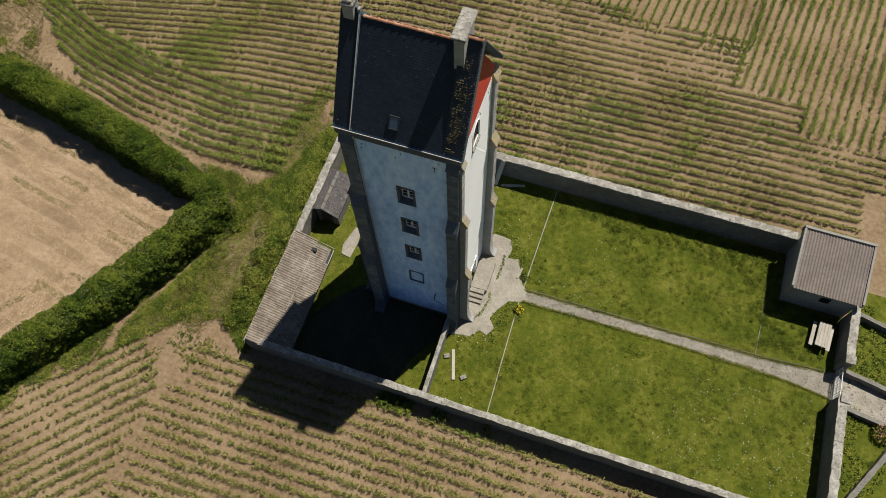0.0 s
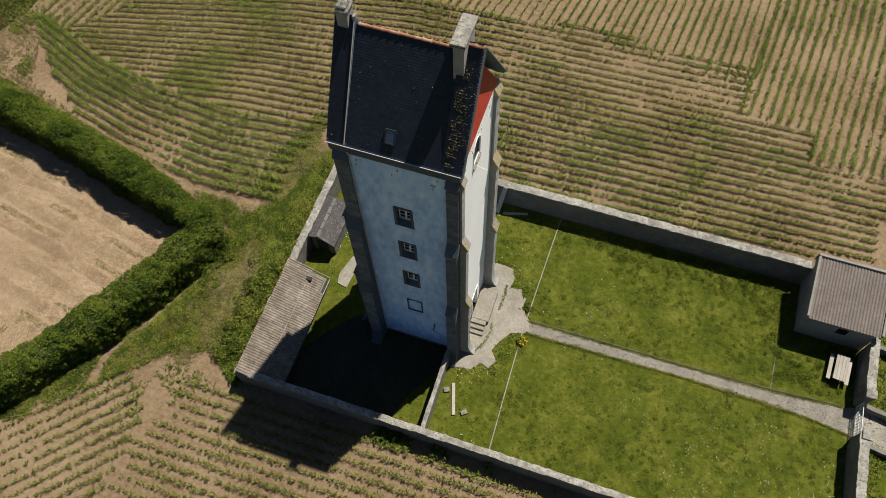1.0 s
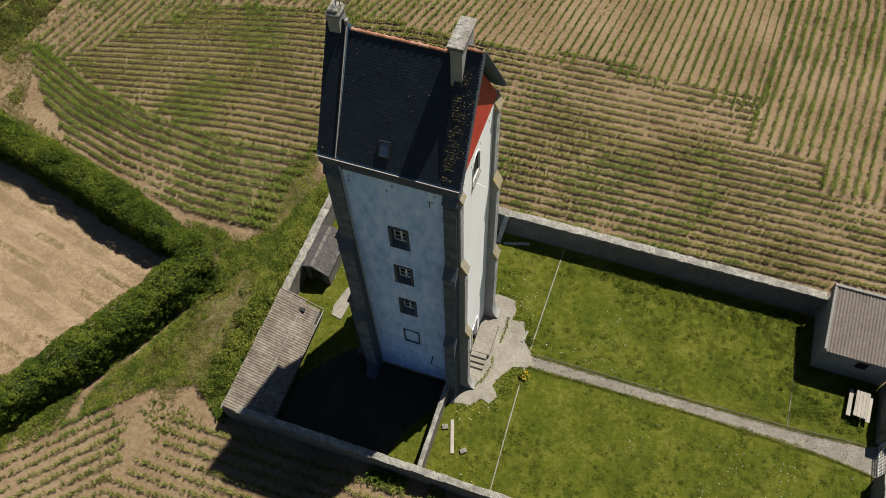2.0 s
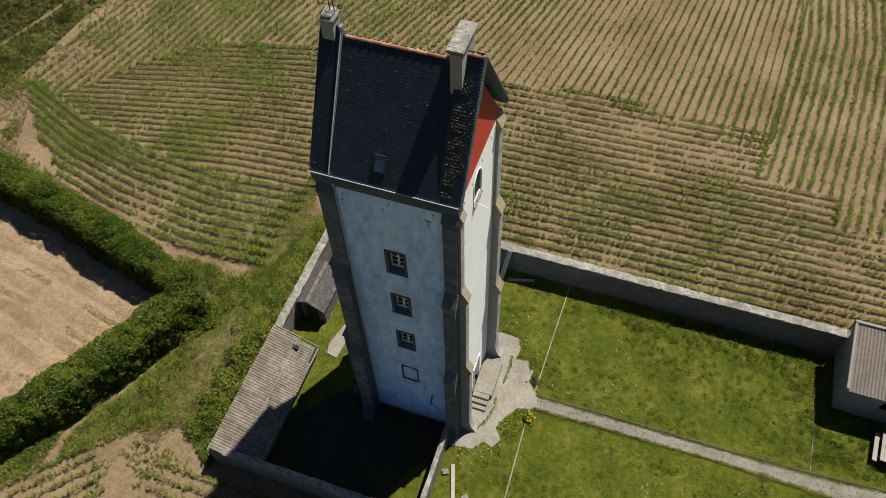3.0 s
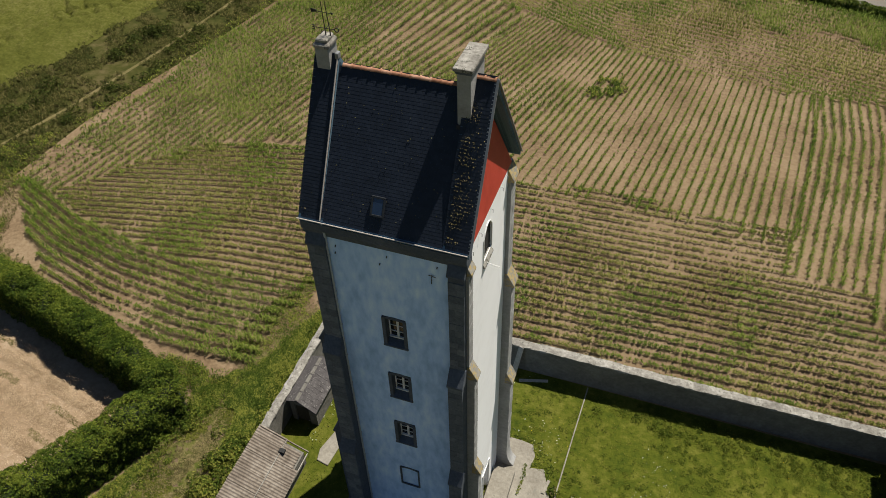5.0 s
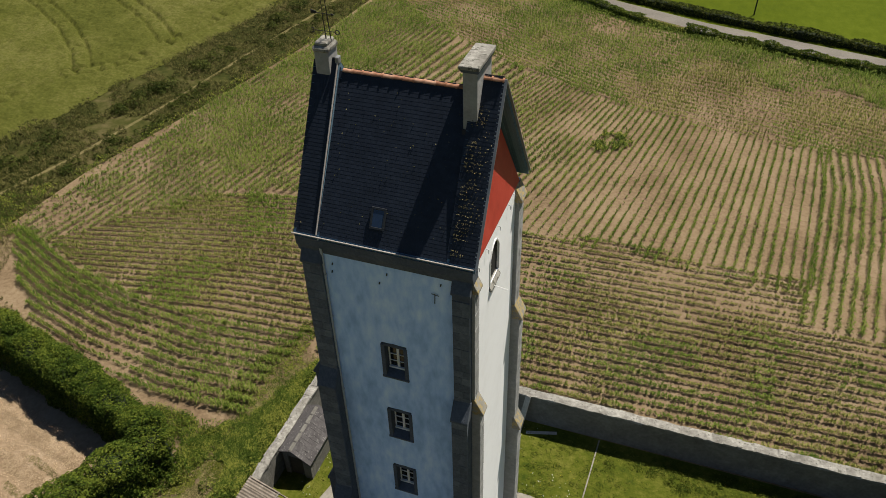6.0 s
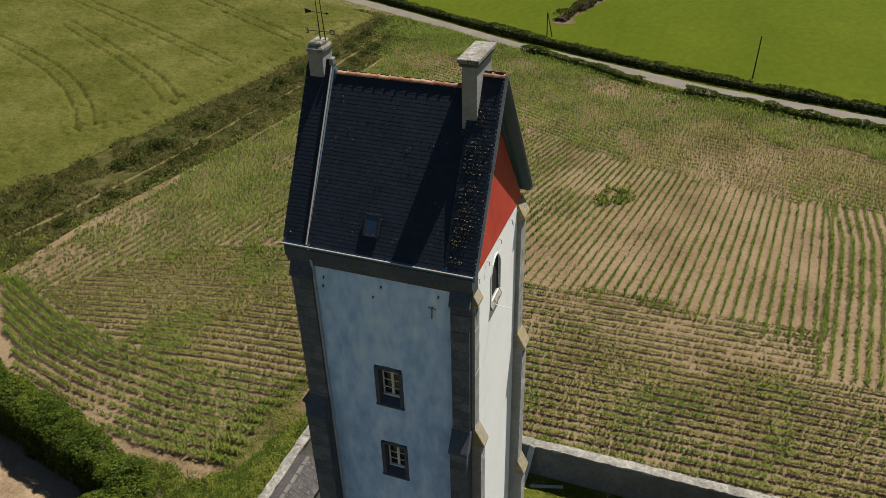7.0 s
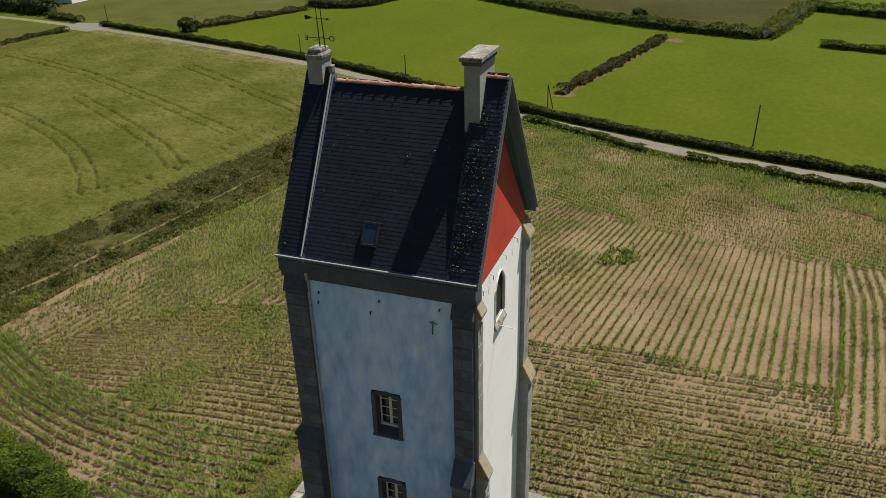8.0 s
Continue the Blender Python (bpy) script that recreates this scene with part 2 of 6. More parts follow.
# ---- builders ----
class Geo:
    """A mesh in the making: vertices and faces."""

    def __init__(self):
        self.v, self.f = [], []

    def add(self, verts, faces):
        k = len(self.v)
        self.v += [tuple(p) for p in verts]
        self.f += [tuple(i + k for i in face) for face in faces]
        return self

    def box(self, x0, x1, y0, y1, z0, z1):
        return self.add([(x0, y0, z0), (x1, y0, z0), (x1, y1, z0), (x0, y1, z0), (x0, y0, z1), (x1, y0, z1), (x1, y1, z1), (x0, y1, z1)],
                        [(3, 2, 1, 0), (4, 5, 6, 7), (0, 1, 5, 4), (1, 2, 6, 5), (2, 3, 7, 6), (3, 0, 4, 7)])

    def prism(self, poly, offset):
        """poly: points in space, anticlockwise seen from the side to which offset leads."""
        n = len(poly)
        top = [tuple(Vector(p) + Vector(offset)) for p in poly]
        faces = [tuple(reversed(range(n))), tuple(range(n, 2 * n))]
        faces += [(i, (i + 1) % n, n + (i + 1) % n, n + i) for i in range(n)]
        return self.add(list(poly) + top, faces)

    def beam(self, a, b, w, d=None, up=(0, 0, 1)):
        """A straight bar from a to b, w wide and d deep."""
        a, b = Vector(a), Vector(b)
        along = (b - a).normalized()
        side = along.cross(Vector(up))
        if side.length < 1e-4:
            side = along.cross(Vector((1, 0, 0)))
        side.normalize()
        lift = side.cross(along)
        s, u = side * w / 2, lift * (d or w) / 2
        q = [a - s - u, a + s - u, a + s + u, a - s + u]
        return self.prism([tuple(p) for p in q], b - a)

    def rod(self, a, b, r, n=8, r2=None):
        a, b = Vector(a), Vector(b)
        along = (b - a).normalized()
        side = along.cross(Vector((0.3, 0.2, 0.9))).normalized()
        lift = along.cross(side)
        r2 = r if r2 is None else r2
        ring = [(math.cos(2 * math.pi * i / n), math.sin(2 * math.pi * i / n)) for i in range(n)]
        verts = [a + (side * c + lift * s) * r for c, s in ring] + [b + (side * c + lift * s) * r2 for c, s in ring]
        faces = [(i, (i + 1) % n, n + (i + 1) % n, n + i) for i in range(n)] + [tuple(reversed(range(n))), tuple(range(n, 2 * n))]
        return self.add(verts, faces)

    def mesh(self, name, bevel=0.0, smooth=False):
        me = bpy.data.meshes.new(name)
        me.from_pydata(self.v, [], self.f)
        bm = bmesh.new()
        bm.from_mesh(me)
        bmesh.ops.recalc_face_normals(bm, faces=bm.faces)
        if bevel:
            sharp = [e for e in bm.edges if len(e.link_faces) == 2 and e.calc_face_angle(0) > 0.5]
            bmesh.ops.bevel(bm, geom=sharp, offset=bevel, segments=1, affect="EDGES", clamp_overlap=True)
        bm.to_mesh(me)
        bm.free()
        if smooth:
            me.shade_smooth()
        return me


def thing(name, loc, label, category, group="", rz=0.0):
    ob = new(name)
    ob.empty_display_size = 0.2
    ob.matrix_basis = pose(*loc, 0, 0, rz)
    return tagged(ob, label, category, group)


def part(name, geo, material, parent, label="", bevel=0.0, smooth=False):
    """Links a Geo (in the parent's own space) or a ready mesh as one object under a thing or part."""
    me = geo.mesh(name, bevel, smooth) if isinstance(geo, Geo) else geo
    if not me.materials:
        me.materials.append(material)
    ob = new(name, me)
    if parent is not None:
        ob.parent = parent
    return tagged(ob, label)


def setting(name, geo, material, label, category, bevel=0.0):
    return tagged(part(name, geo, material, None, "", bevel), label, category, "", "structure")


def raw_mesh(name, verts, faces_n, material, n=3):
    """A big mesh straight from arrays: verts (k, 3), faces (m, n)."""
    me = bpy.data.meshes.new(name)
    me.vertices.add(len(verts))
    me.vertices.foreach_set("co", np.ascontiguousarray(verts, dtype=np.float32).ravel())
    m = len(faces_n)
    me.loops.add(m * n)
    me.loops.foreach_set("vertex_index", np.ascontiguousarray(faces_n, dtype=np.int32).ravel())
    me.polygons.add(m)
    me.polygons.foreach_set("loop_start", np.arange(0, m * n, n, dtype=np.int32))
    me.update(calc_edges=True)
    me.materials.append(material)
    return me


def stuff(name, me, label, category):
    return tagged(new(name, me), label, category, "", "stuff")


rng = np.random.default_rng(7)


def lattice(seed):
    return np.random.default_rng(seed).random((64, 64))


def drift(x, y, size, seed=1):
    """Smooth values from 0 to 1 over the plan, with spots about size metres wide."""
    lat = lattice(seed)
    u, v = np.asarray(x) / size + 500.0, np.asarray(y) / size + 500.0
    i, j = np.floor(u).astype(int), np.floor(v).astype(int)
    a, b = u - i, v - j
    a, b = a * a * (3 - 2 * a), b * b * (3 - 2 * b)
    g = lambda p, q: lat[p % 64, q % 64]
    return (g(i, j) * (1 - a) + g(i + 1, j) * a) * (1 - b) + (g(i, j + 1) * (1 - a) + g(i + 1, j + 1) * a) * b


def inside(x, y, poly):
    """Whether the points lie in the polygon."""
    res = np.zeros(len(x), bool)
    n = len(poly)
    for k in range(n):
        (x0, y0), (x1, y1) = poly[k], poly[(k + 1) % n]
        cross = (y0 > y) != (y1 > y)
        if y1 != y0:
            res ^= cross & (x < (x1 - x0) * (y - y0) / (y1 - y0) + x0)
    return res


def scatter(poly, count, seed=3):
    """Even random points in a polygon of the plan."""
    r = np.random.default_rng(seed)
    p = np.array(poly)
    lo, hi = p.min(0), p.max(0)
    pts = r.uniform(lo, hi, (count, 2))
    return pts[inside(pts[:, 0], pts[:, 1], poly)]


def blades(base, height, reach, width, per, seed=5, droop=0.35, splay=1.0):
    """Long leaves rising from points and arching out: two triangles a leaf. base (k, 3); height, reach (k,)."""
    r = np.random.default_rng(seed)
    k = len(base)
    b = np.repeat(base, per, 0)
    h = np.repeat(height, per) * r.uniform(0.6, 1.15, k * per)
    o = np.repeat(reach, per) * r.uniform(0.5, 1.2, k * per) * splay
    a = r.uniform(0, 2 * np.pi, k * per)
    w = width * r.uniform(0.6, 1.3, k * per)
    d = np.stack([np.cos(a), np.sin(a), np.zeros_like(a)], 1)
    s = np.stack([-np.sin(a), np.cos(a), np.zeros_like(a)], 1)
    up = np.array([0, 0, 1.0])
    root = b + up * (h * 0.15)[:, None] * r.uniform(0, 1, k * per)[:, None]
    mid = b + d * (o * 0.5)[:, None] + up * h[:, None]
    tip = b + d * o[:, None] + up * (h * (1 - droop))[:, None]
    verts = np.stack([root, mid + s * w[:, None], tip, mid - s * w[:, None]], 1).reshape(-1, 3)
    n = np.arange(k * per)[:, None] * 4
    faces = np.concatenate([n + np.array([[0, 1, 3]]), n + np.array([[1, 2, 3]])], 1).reshape(-1, 3)
    return verts, faces


def leaf_cards(centres, size, seed=6, lie=0.5, face=None):
    """Small four-cornered leaves at points, turned every way, or mostly outwards along face. size (k,)."""
    r = np.random.default_rng(seed)
    k = len(centres)
    n = r.normal(size=(k, 3))
    if face is None:
        n[:, 2] = np.abs(n[:, 2]) + lie
    else:
        n = n * 0.5 + face * 1.1 + [0, 0, 0.25]
    n /= np.linalg.norm(n, axis=1)[:, None]
    t = np.cross(n, r.normal(size=(k, 3)))
    t /= np.linalg.norm(t, axis=1)[:, None]
    u = np.cross(n, t)
    s = size[:, None]
    lift = n * s * 0.25
    verts = np.stack([centres - t * s, centres - u * s * 0.45 + lift, centres + t * s, centres + u * s * 0.45 + lift], 1).reshape(-1, 3)
    i = np.arange(k)[:, None] * 4
    faces = np.concatenate([i + np.array([[0, 1, 2]]), i + np.array([[0, 2, 3]])], 1).reshape(-1, 3)
    return verts, faces


def polyline_points(line, step):
    """Points, tangents along a bent line of the plan."""
    pts, tans = [], []
    for (x0, y0), (x1, y1) in zip(line[:-1], line[1:]):
        n = max(1, int(math.hypot(x1 - x0, y1 - y0) / step))
        for i in range(n):
            pts.append((x0 + (x1 - x0) * i / n, y0 + (y1 - y0) * i / n))
            tans.append((x1 - x0, y1 - y0))
    p, t = np.array(pts), np.array(tans, float)
    return p, t / np.linalg.norm(t, axis=1)[:, None]


def hedge(name, line, width, height, label, leaf=0.16, per_metre=220, seed=11, material=None, uneven=0.3, fill=0.66, swell=1.0):
    """A leafy hedge along a bent line: an uneven core coloured as inner shade and a skin of many leaves."""
    material = material or M["hedge"]
    for _ in range(2):
        line = [line[0]] + [q for (x0, y0), (x1, y1) in zip(line[:-1], line[1:]) for q in ((0.75 * x0 + 0.25 * x1, 0.75 * y0 + 0.25 * y1), (0.25 * x0 + 0.75 * x1, 0.25 * y0 + 0.75 * y1))] + [line[-1]]
    r = np.random.default_rng(seed)
    length = sum(math.dist(a, b) for a, b in zip(line[:-1], line[1:]))
    # leafy boughs swell out of the hedge all over
    bough = (0.13 * height + 0.05 * width + 0.06) * swell
    k = max(12, int(length * (width + 2 * height) * 0.34 / bough ** 2))
    p, t = polyline_points(line, 0.05)
    i = r.integers(0, len(p), k)
    c, tan = p[i], t[i]
    side = np.stack([-tan[:, 1], tan[:, 0]], 1)
    grow = 1 + uneven * (drift(c[:, 0], c[:, 1], 1.3, seed) - 0.5) * 1.6 + uneven * (drift(c[:, 0], c[:, 1], 4.0, seed + 1) - 0.5)
    top = r.random(k) < width / (width + 1.5 * height)
    u, flank, zz = r.uniform(-1, 1, k), np.sign(r.uniform(-1, 1, k)), r.uniform(0.02, 0.97, k)
    size = bough * r.uniform(0.55, 1.35, k)
    off = np.where(top, u, flank * (1 - 0.22 * zz ** 4)) * np.maximum(width / 2 * grow - size * 0.55, 0.1)
    z = np.where(top, 1 - 0.16 * u ** 4, zz * 0.95) * np.maximum(height * grow - size * 0.55, 0.1)
    heart = np.stack([c[:, 0] + side[:, 0] * off, c[:, 1] + side[:, 1] * off, z], 1)
    away = np.where(top[:, None], np.stack([side[:, 0] * u * 0.5, side[:, 1] * u * 0.5, np.ones(k)], 1), np.stack([side[:, 0] * flank, side[:, 1] * flank, 0.35 + 0 * z], 1))
    per = max(6, int(length * per_metre / k))
    j = np.repeat(np.arange(k), per)
    d = r.normal(size=(len(j), 3)) + away[j] * 1.1
    d /= np.linalg.norm(d, axis=1)[:, None]
    centre = heart[j] + d * (size[j] * r.uniform(0.75, 1.08, len(j)))[:, None]
    centre[:, 2] = np.maximum(centre[:, 2], 0.02)
    # and a closed skin of leaves between them
    q = int(length * per_metre * 0.6)
    i = r.integers(0, len(p), q)
    c, side = p[i], np.stack([-t[i, 1], t[i, 0]], 1)
    grow = 1 + uneven * (drift(c[:, 0], c[:, 1], 1.3, seed) - 0.5) * 1.6 + uneven * (drift(c[:, 0], c[:, 1], 4.0, seed + 1) - 0.5)
    top = r.random(q) < width / (width + 1.3 * height)
    u, flank, zz = r.uniform(-1, 1, q), np.sign(r.uniform(-1, 1, q)), r.uniform(0, 1, q)
    off = np.where(top, u, flank * (1 - 0.22 * zz ** 4)) * width / 2 * grow * r.uniform(0.88, 1.03, q)
    z = np.where(top, 1 - 0.16 * u ** 4, zz * 0.97) * height * grow * r.uniform(0.92, 1.03, q)
    skin = np.stack([c[:, 0] + side[:, 0] * off, c[:, 1] + side[:, 1] * off, np.maximum(z, 0.02)], 1) + r.normal(0, 0.05, (q, 3)) * [1, 1, 0.3]
    out = np.where(top[:, None], [0, 0, 1.0], np.stack([side[:, 0] * flank, side[:, 1] * flank, 0.3 + 0 * z], 1))
    v, f = leaf_cards(np.concatenate([centre, skin]), r.uniform(0.6, 1.35, len(j) + q) * leaf, seed, 0.9, np.concatenate([d, out]))
    ob = thing(name, (line[0][0], line[0][1], 0), label, "hedge")
    shift = np.array([line[0][0], line[0][1], 0])
    part("foliage", raw_mesh("foliage", v - shift, f, material), material, ob)
    # Solid filler, its dark colour is the shade between the leaves.
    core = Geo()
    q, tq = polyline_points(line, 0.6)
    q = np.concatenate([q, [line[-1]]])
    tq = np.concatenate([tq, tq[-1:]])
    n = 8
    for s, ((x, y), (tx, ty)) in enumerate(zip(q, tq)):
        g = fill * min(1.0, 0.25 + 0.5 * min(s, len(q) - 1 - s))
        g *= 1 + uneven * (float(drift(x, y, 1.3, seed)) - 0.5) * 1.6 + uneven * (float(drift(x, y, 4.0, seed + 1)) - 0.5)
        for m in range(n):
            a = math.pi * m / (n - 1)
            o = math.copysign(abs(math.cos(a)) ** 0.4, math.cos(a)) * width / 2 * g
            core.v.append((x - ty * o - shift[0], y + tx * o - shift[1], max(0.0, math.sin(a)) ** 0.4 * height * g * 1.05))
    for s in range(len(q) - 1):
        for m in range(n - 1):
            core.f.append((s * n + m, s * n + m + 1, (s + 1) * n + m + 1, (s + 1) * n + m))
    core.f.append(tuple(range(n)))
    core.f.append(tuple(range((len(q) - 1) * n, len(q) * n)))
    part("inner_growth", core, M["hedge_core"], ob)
    return ob


def mounds(name, poly, count, radius, height, label, material, seed, leaf=0.06, per=90):
    """Low leafy bushes of uneven size: small leaves over many little domes."""
    r = np.random.default_rng(seed)
    p = scatter(poly, count, seed)
    p = p[drift(p[:, 0], p[:, 1], 2.4, seed) > 0.3]
    p = p[wheel_track(p[:, 0], p[:, 1], TRODDEN, 0.0) > 0.3 + 0.4 * drift(p[:, 0], p[:, 1], 1.4, 131)]
    for paved in (APRON, PATH_PLAN, OUTER_PATH, SLAB, YARD_SHADE):
        p = p[~inside(p[:, 0], p[:, 1], paved)]
    rad = radius * r.uniform(0.4, 1.3, len(p))
    i = np.repeat(np.arange(len(p)), per)
    a, u = r.uniform(0, 2 * np.pi, len(i)), np.sqrt(r.random(len(i)))
    z = height * (rad[i] / radius) * np.sqrt(np.clip(1.05 - u ** 2, 0, 1)) * r.uniform(0.75, 1.08, len(i)) + 0.02
    c = np.stack([p[i, 0] + np.cos(a) * u * rad[i], p[i, 1] + np.sin(a) * u * rad[i], z], 1)
    face = np.stack([np.cos(a) * u, np.sin(a) * u, np.sqrt(np.clip(1.05 - u ** 2, 0, 1))], 1)
    v, f = leaf_cards(c, r.uniform(0.6, 1.4, len(i)) * leaf, seed, 0.8, face)
    return stuff(name, raw_mesh(name, v, f, material), label, "weeds")


def flat(name, poly, z, material, label, category):
    return setting(name, Geo().add([(x, y, z) for x, y in poly], [tuple(range(len(poly)))]), material, label, category)


# ---- ground, fields, road ----
flat("ground", [(-2500, -2500), (2500, -2500), (2500, 2500), (-2500, 2500)], 0.0, M["pasture"], "bright green pasture grass reaching the horizon", "ground")
SOIL = [(-40.6, 18), (-39.9, 26.8), (-36.8, 40.3), (-34.5, 51.8), (-33.5, 57.3), (-32.1, 72), (-31.6, 88.6), (-15.5, 81.8), (2, 73.4), (16, 70.2), (28, 66.9), (60, 58.5),
        (70, 30), (70, -45), (-26, -45), (-29, -21), (-24.6, -15.0), (-22.0, -11.2), (-19.2, -7.3), (-16.6, -3.0), (-15.0, 0.2), (-14.9, 1.8), (-16.4, 3.2), (-19.5, 3.9), (-24, 5.0), (-29, 6.3), (-34.5, 7.2), (-38.5, 8.0), (-48, 10.6)]
flat("field_soil", SOIL, 0.008, M["soil"], "dry pale brown field soil between maize rows", "field")
STUBBLE = [(-48, 10.6), (-38.5, 8.0), (-34.5, 7.2), (-29, 6.3), (-24, 5.0), (-19.5, 3.9), (-16.4, 3.2), (-14.9, 1.8), (-15.0, 0.2), (-16.6, -3.0), (-19.2, -7.3), (-22.0, -11.2), (-24.6, -15.0), (-29, -21), (-45, -45), (-110, -45), (-110, 24)]
flat("stubble_field", STUBBLE, 0.012, M["stubble"], "pale mown hay field with straw swaths", "field")
ROAD_LOW = [(70, 57.5), (28, 69.3), (9.7, 73.5), (-15.5, 83.1), (-40, 94.6), (-60, 103.6), (-98.5, 115.6), (-124, 122), (-150, 126.8), (-190, 131.6)]
ROAD_UP = [(-190, 134), (-150, 129), (-128.7, 125.0), (-101, 118.0), (-62, 106.6), (-40, 97.2), (-16, 85.6), (9.6, 76.3), (28.3, 71.8), (70, 60.0)]
flat("road", ROAD_LOW + ROAD_UP, 0.02, M["road"], "narrow pale tarmac country road", "road")
flat("road_verge", [(70, 55.5), (28, 66.9), (16, 70.2), (2, 73.4), (-15.5, 81.6), (-38.5, 91.5), (-46, 94.6), (-60, 100.5), (-98.5, 112.7), (-124, 119.5)] + ROAD_LOW[::-1][2:],
     0.014, M["rough_grass"], "rough grassy verge beside the road", "verge")
STRIP = [(-43.5, 11), (-40.6, 18), (-39.9, 26.8), (-36.8, 40.3), (-34.5, 51.8), (-33.5, 57.3), (-32.1, 72), (-31.6, 88.6), (-36, 91.4), (-45, 94.6), (-43.2, 74), (-45.2, 63.6), (-47.2, 54), (-50.8, 44.2), (-52.5, 36), (-55, 28), (-61, 18), (-68, 9)]
flat("grass_margin", STRIP, 0.012, M["margin_floor"], "rough uncut grass margin between maize and wheat", "verge")
PATH_LINE = [(-47.5, 14), (-44.7, 21.7), (-42.8, 28.2), (-40.5, 40), (-39.0, 51.6), (-37.0, 64.8), (-36.0, 78), (-35.6, 90)]
flat("margin_path", [(x - 0.2, y) for x, y in PATH_LINE] + [(x + 0.2, y) for x, y in PATH_LINE[::-1]],
     0.02, M["dry_turf"], "narrow trodden path of pale dry grass", "path")
flat("rough_ground", [(-13.6, 4.4), (-13.6, 0.5), (-15.5, -3.5), (-16.6, -6.2), (-13.2, -6.4), (-10.8, -5.2), (-8.6, -6.9), (-7.8, -6.6), (-7.8, 13.0), (-9.4, 12.8), (-10.4, 10.5), (-11.2, 7.6), (-12.4, 6.0)],
     0.016, M["rough_grass"], "weedy rough ground between hedge and yard wall", "ground")
flat("far_field_west", [(15.3, 146), (-12, 154), (-41.5, 173), (-70, 215), (60, 260), (25, 181)], 0.01, M["far_crop"], "dull olive field behind the far hedge", "field")
flat("far_field_east", [(-128, 131), (-102.7, 127.2), (-98.3, 134.9), (-93.9, 144.5), (-88.8, 156), (-91.7, 161), (-95, 215), (-230, 240), (-230, 140)], 0.01, M["olive_grass"], "dry olive grassland beyond the road", "field")
flat("near_field_east", [(-131, 99), (-131, 113), (-128, 121.5), (-190, 129), (-230, 100), (-200, 60), (-150, 70)], 0.012, M["olive_grass"], "pale grass field beyond the wheat", "field")
flat("lawn", [(-7.5, -6.2), (30.9, -6.2), (30.9, 12.2), (-7.5, 12.2)], 0.02, M["lawn"], "uneven mown lawn inside the walled yard", "lawn")
# Patch painted dark inside the tower's shadow to deepen it.
flat("yard_earth", [(-5.0, -6.1), (2.4, -6.1), (3.0, -3.9), (4.2, -2.0), (4.6, 0.0), (-0.5, 0.0), (-0.8, 1.0), (-2.4, 0.2), (-4.0, -1.6), (-5.0, -3.2)], 0.026, M["shade_ground"], "dark ground patch with the yard's shade painted in", "ground")
flat("outer_grass", [(31.2, -14), (52, -14), (52, 11), (31.2, 11)], 0.014, M["lawn"], "weedy grass outside the yard gate", "ground")

# standing wheat, lower along the wheel tracks
WHEAT = [(-51.5, 26), (-49.6, 33.6), (-48.4, 39.5), (-47.2, 45), (-45.6, 51), (-44.3, 58), (-42.6, 68), (-41, 78), (-40.4, 92), (-60, 100.4), (-98.5, 112.6), (-123, 119.2), (-129, 112), (-130, 99), (-150, 69), (-135, 30), (-80, 6), (-66, 9), (-59, 18)]


def wheel_track(x, y, line, gap=0.95):
    """How near points lie to either wheel rut of a track along a bent line."""
    best = np.full(len(x), 99.0)
    for (x0, y0), (x1, y1) in zip(line[:-1], line[1:]):
        dx, dy = x1 - x0, y1 - y0
        l2 = dx * dx + dy * dy
        u = np.clip(((x - x0) * dx + (y - y0) * dy) / l2, 0, 1)
        dist = np.hypot(x - x0 - u * dx, y - y0 - u * dy)
        best = np.minimum(best, np.abs(dist - gap))
    return best


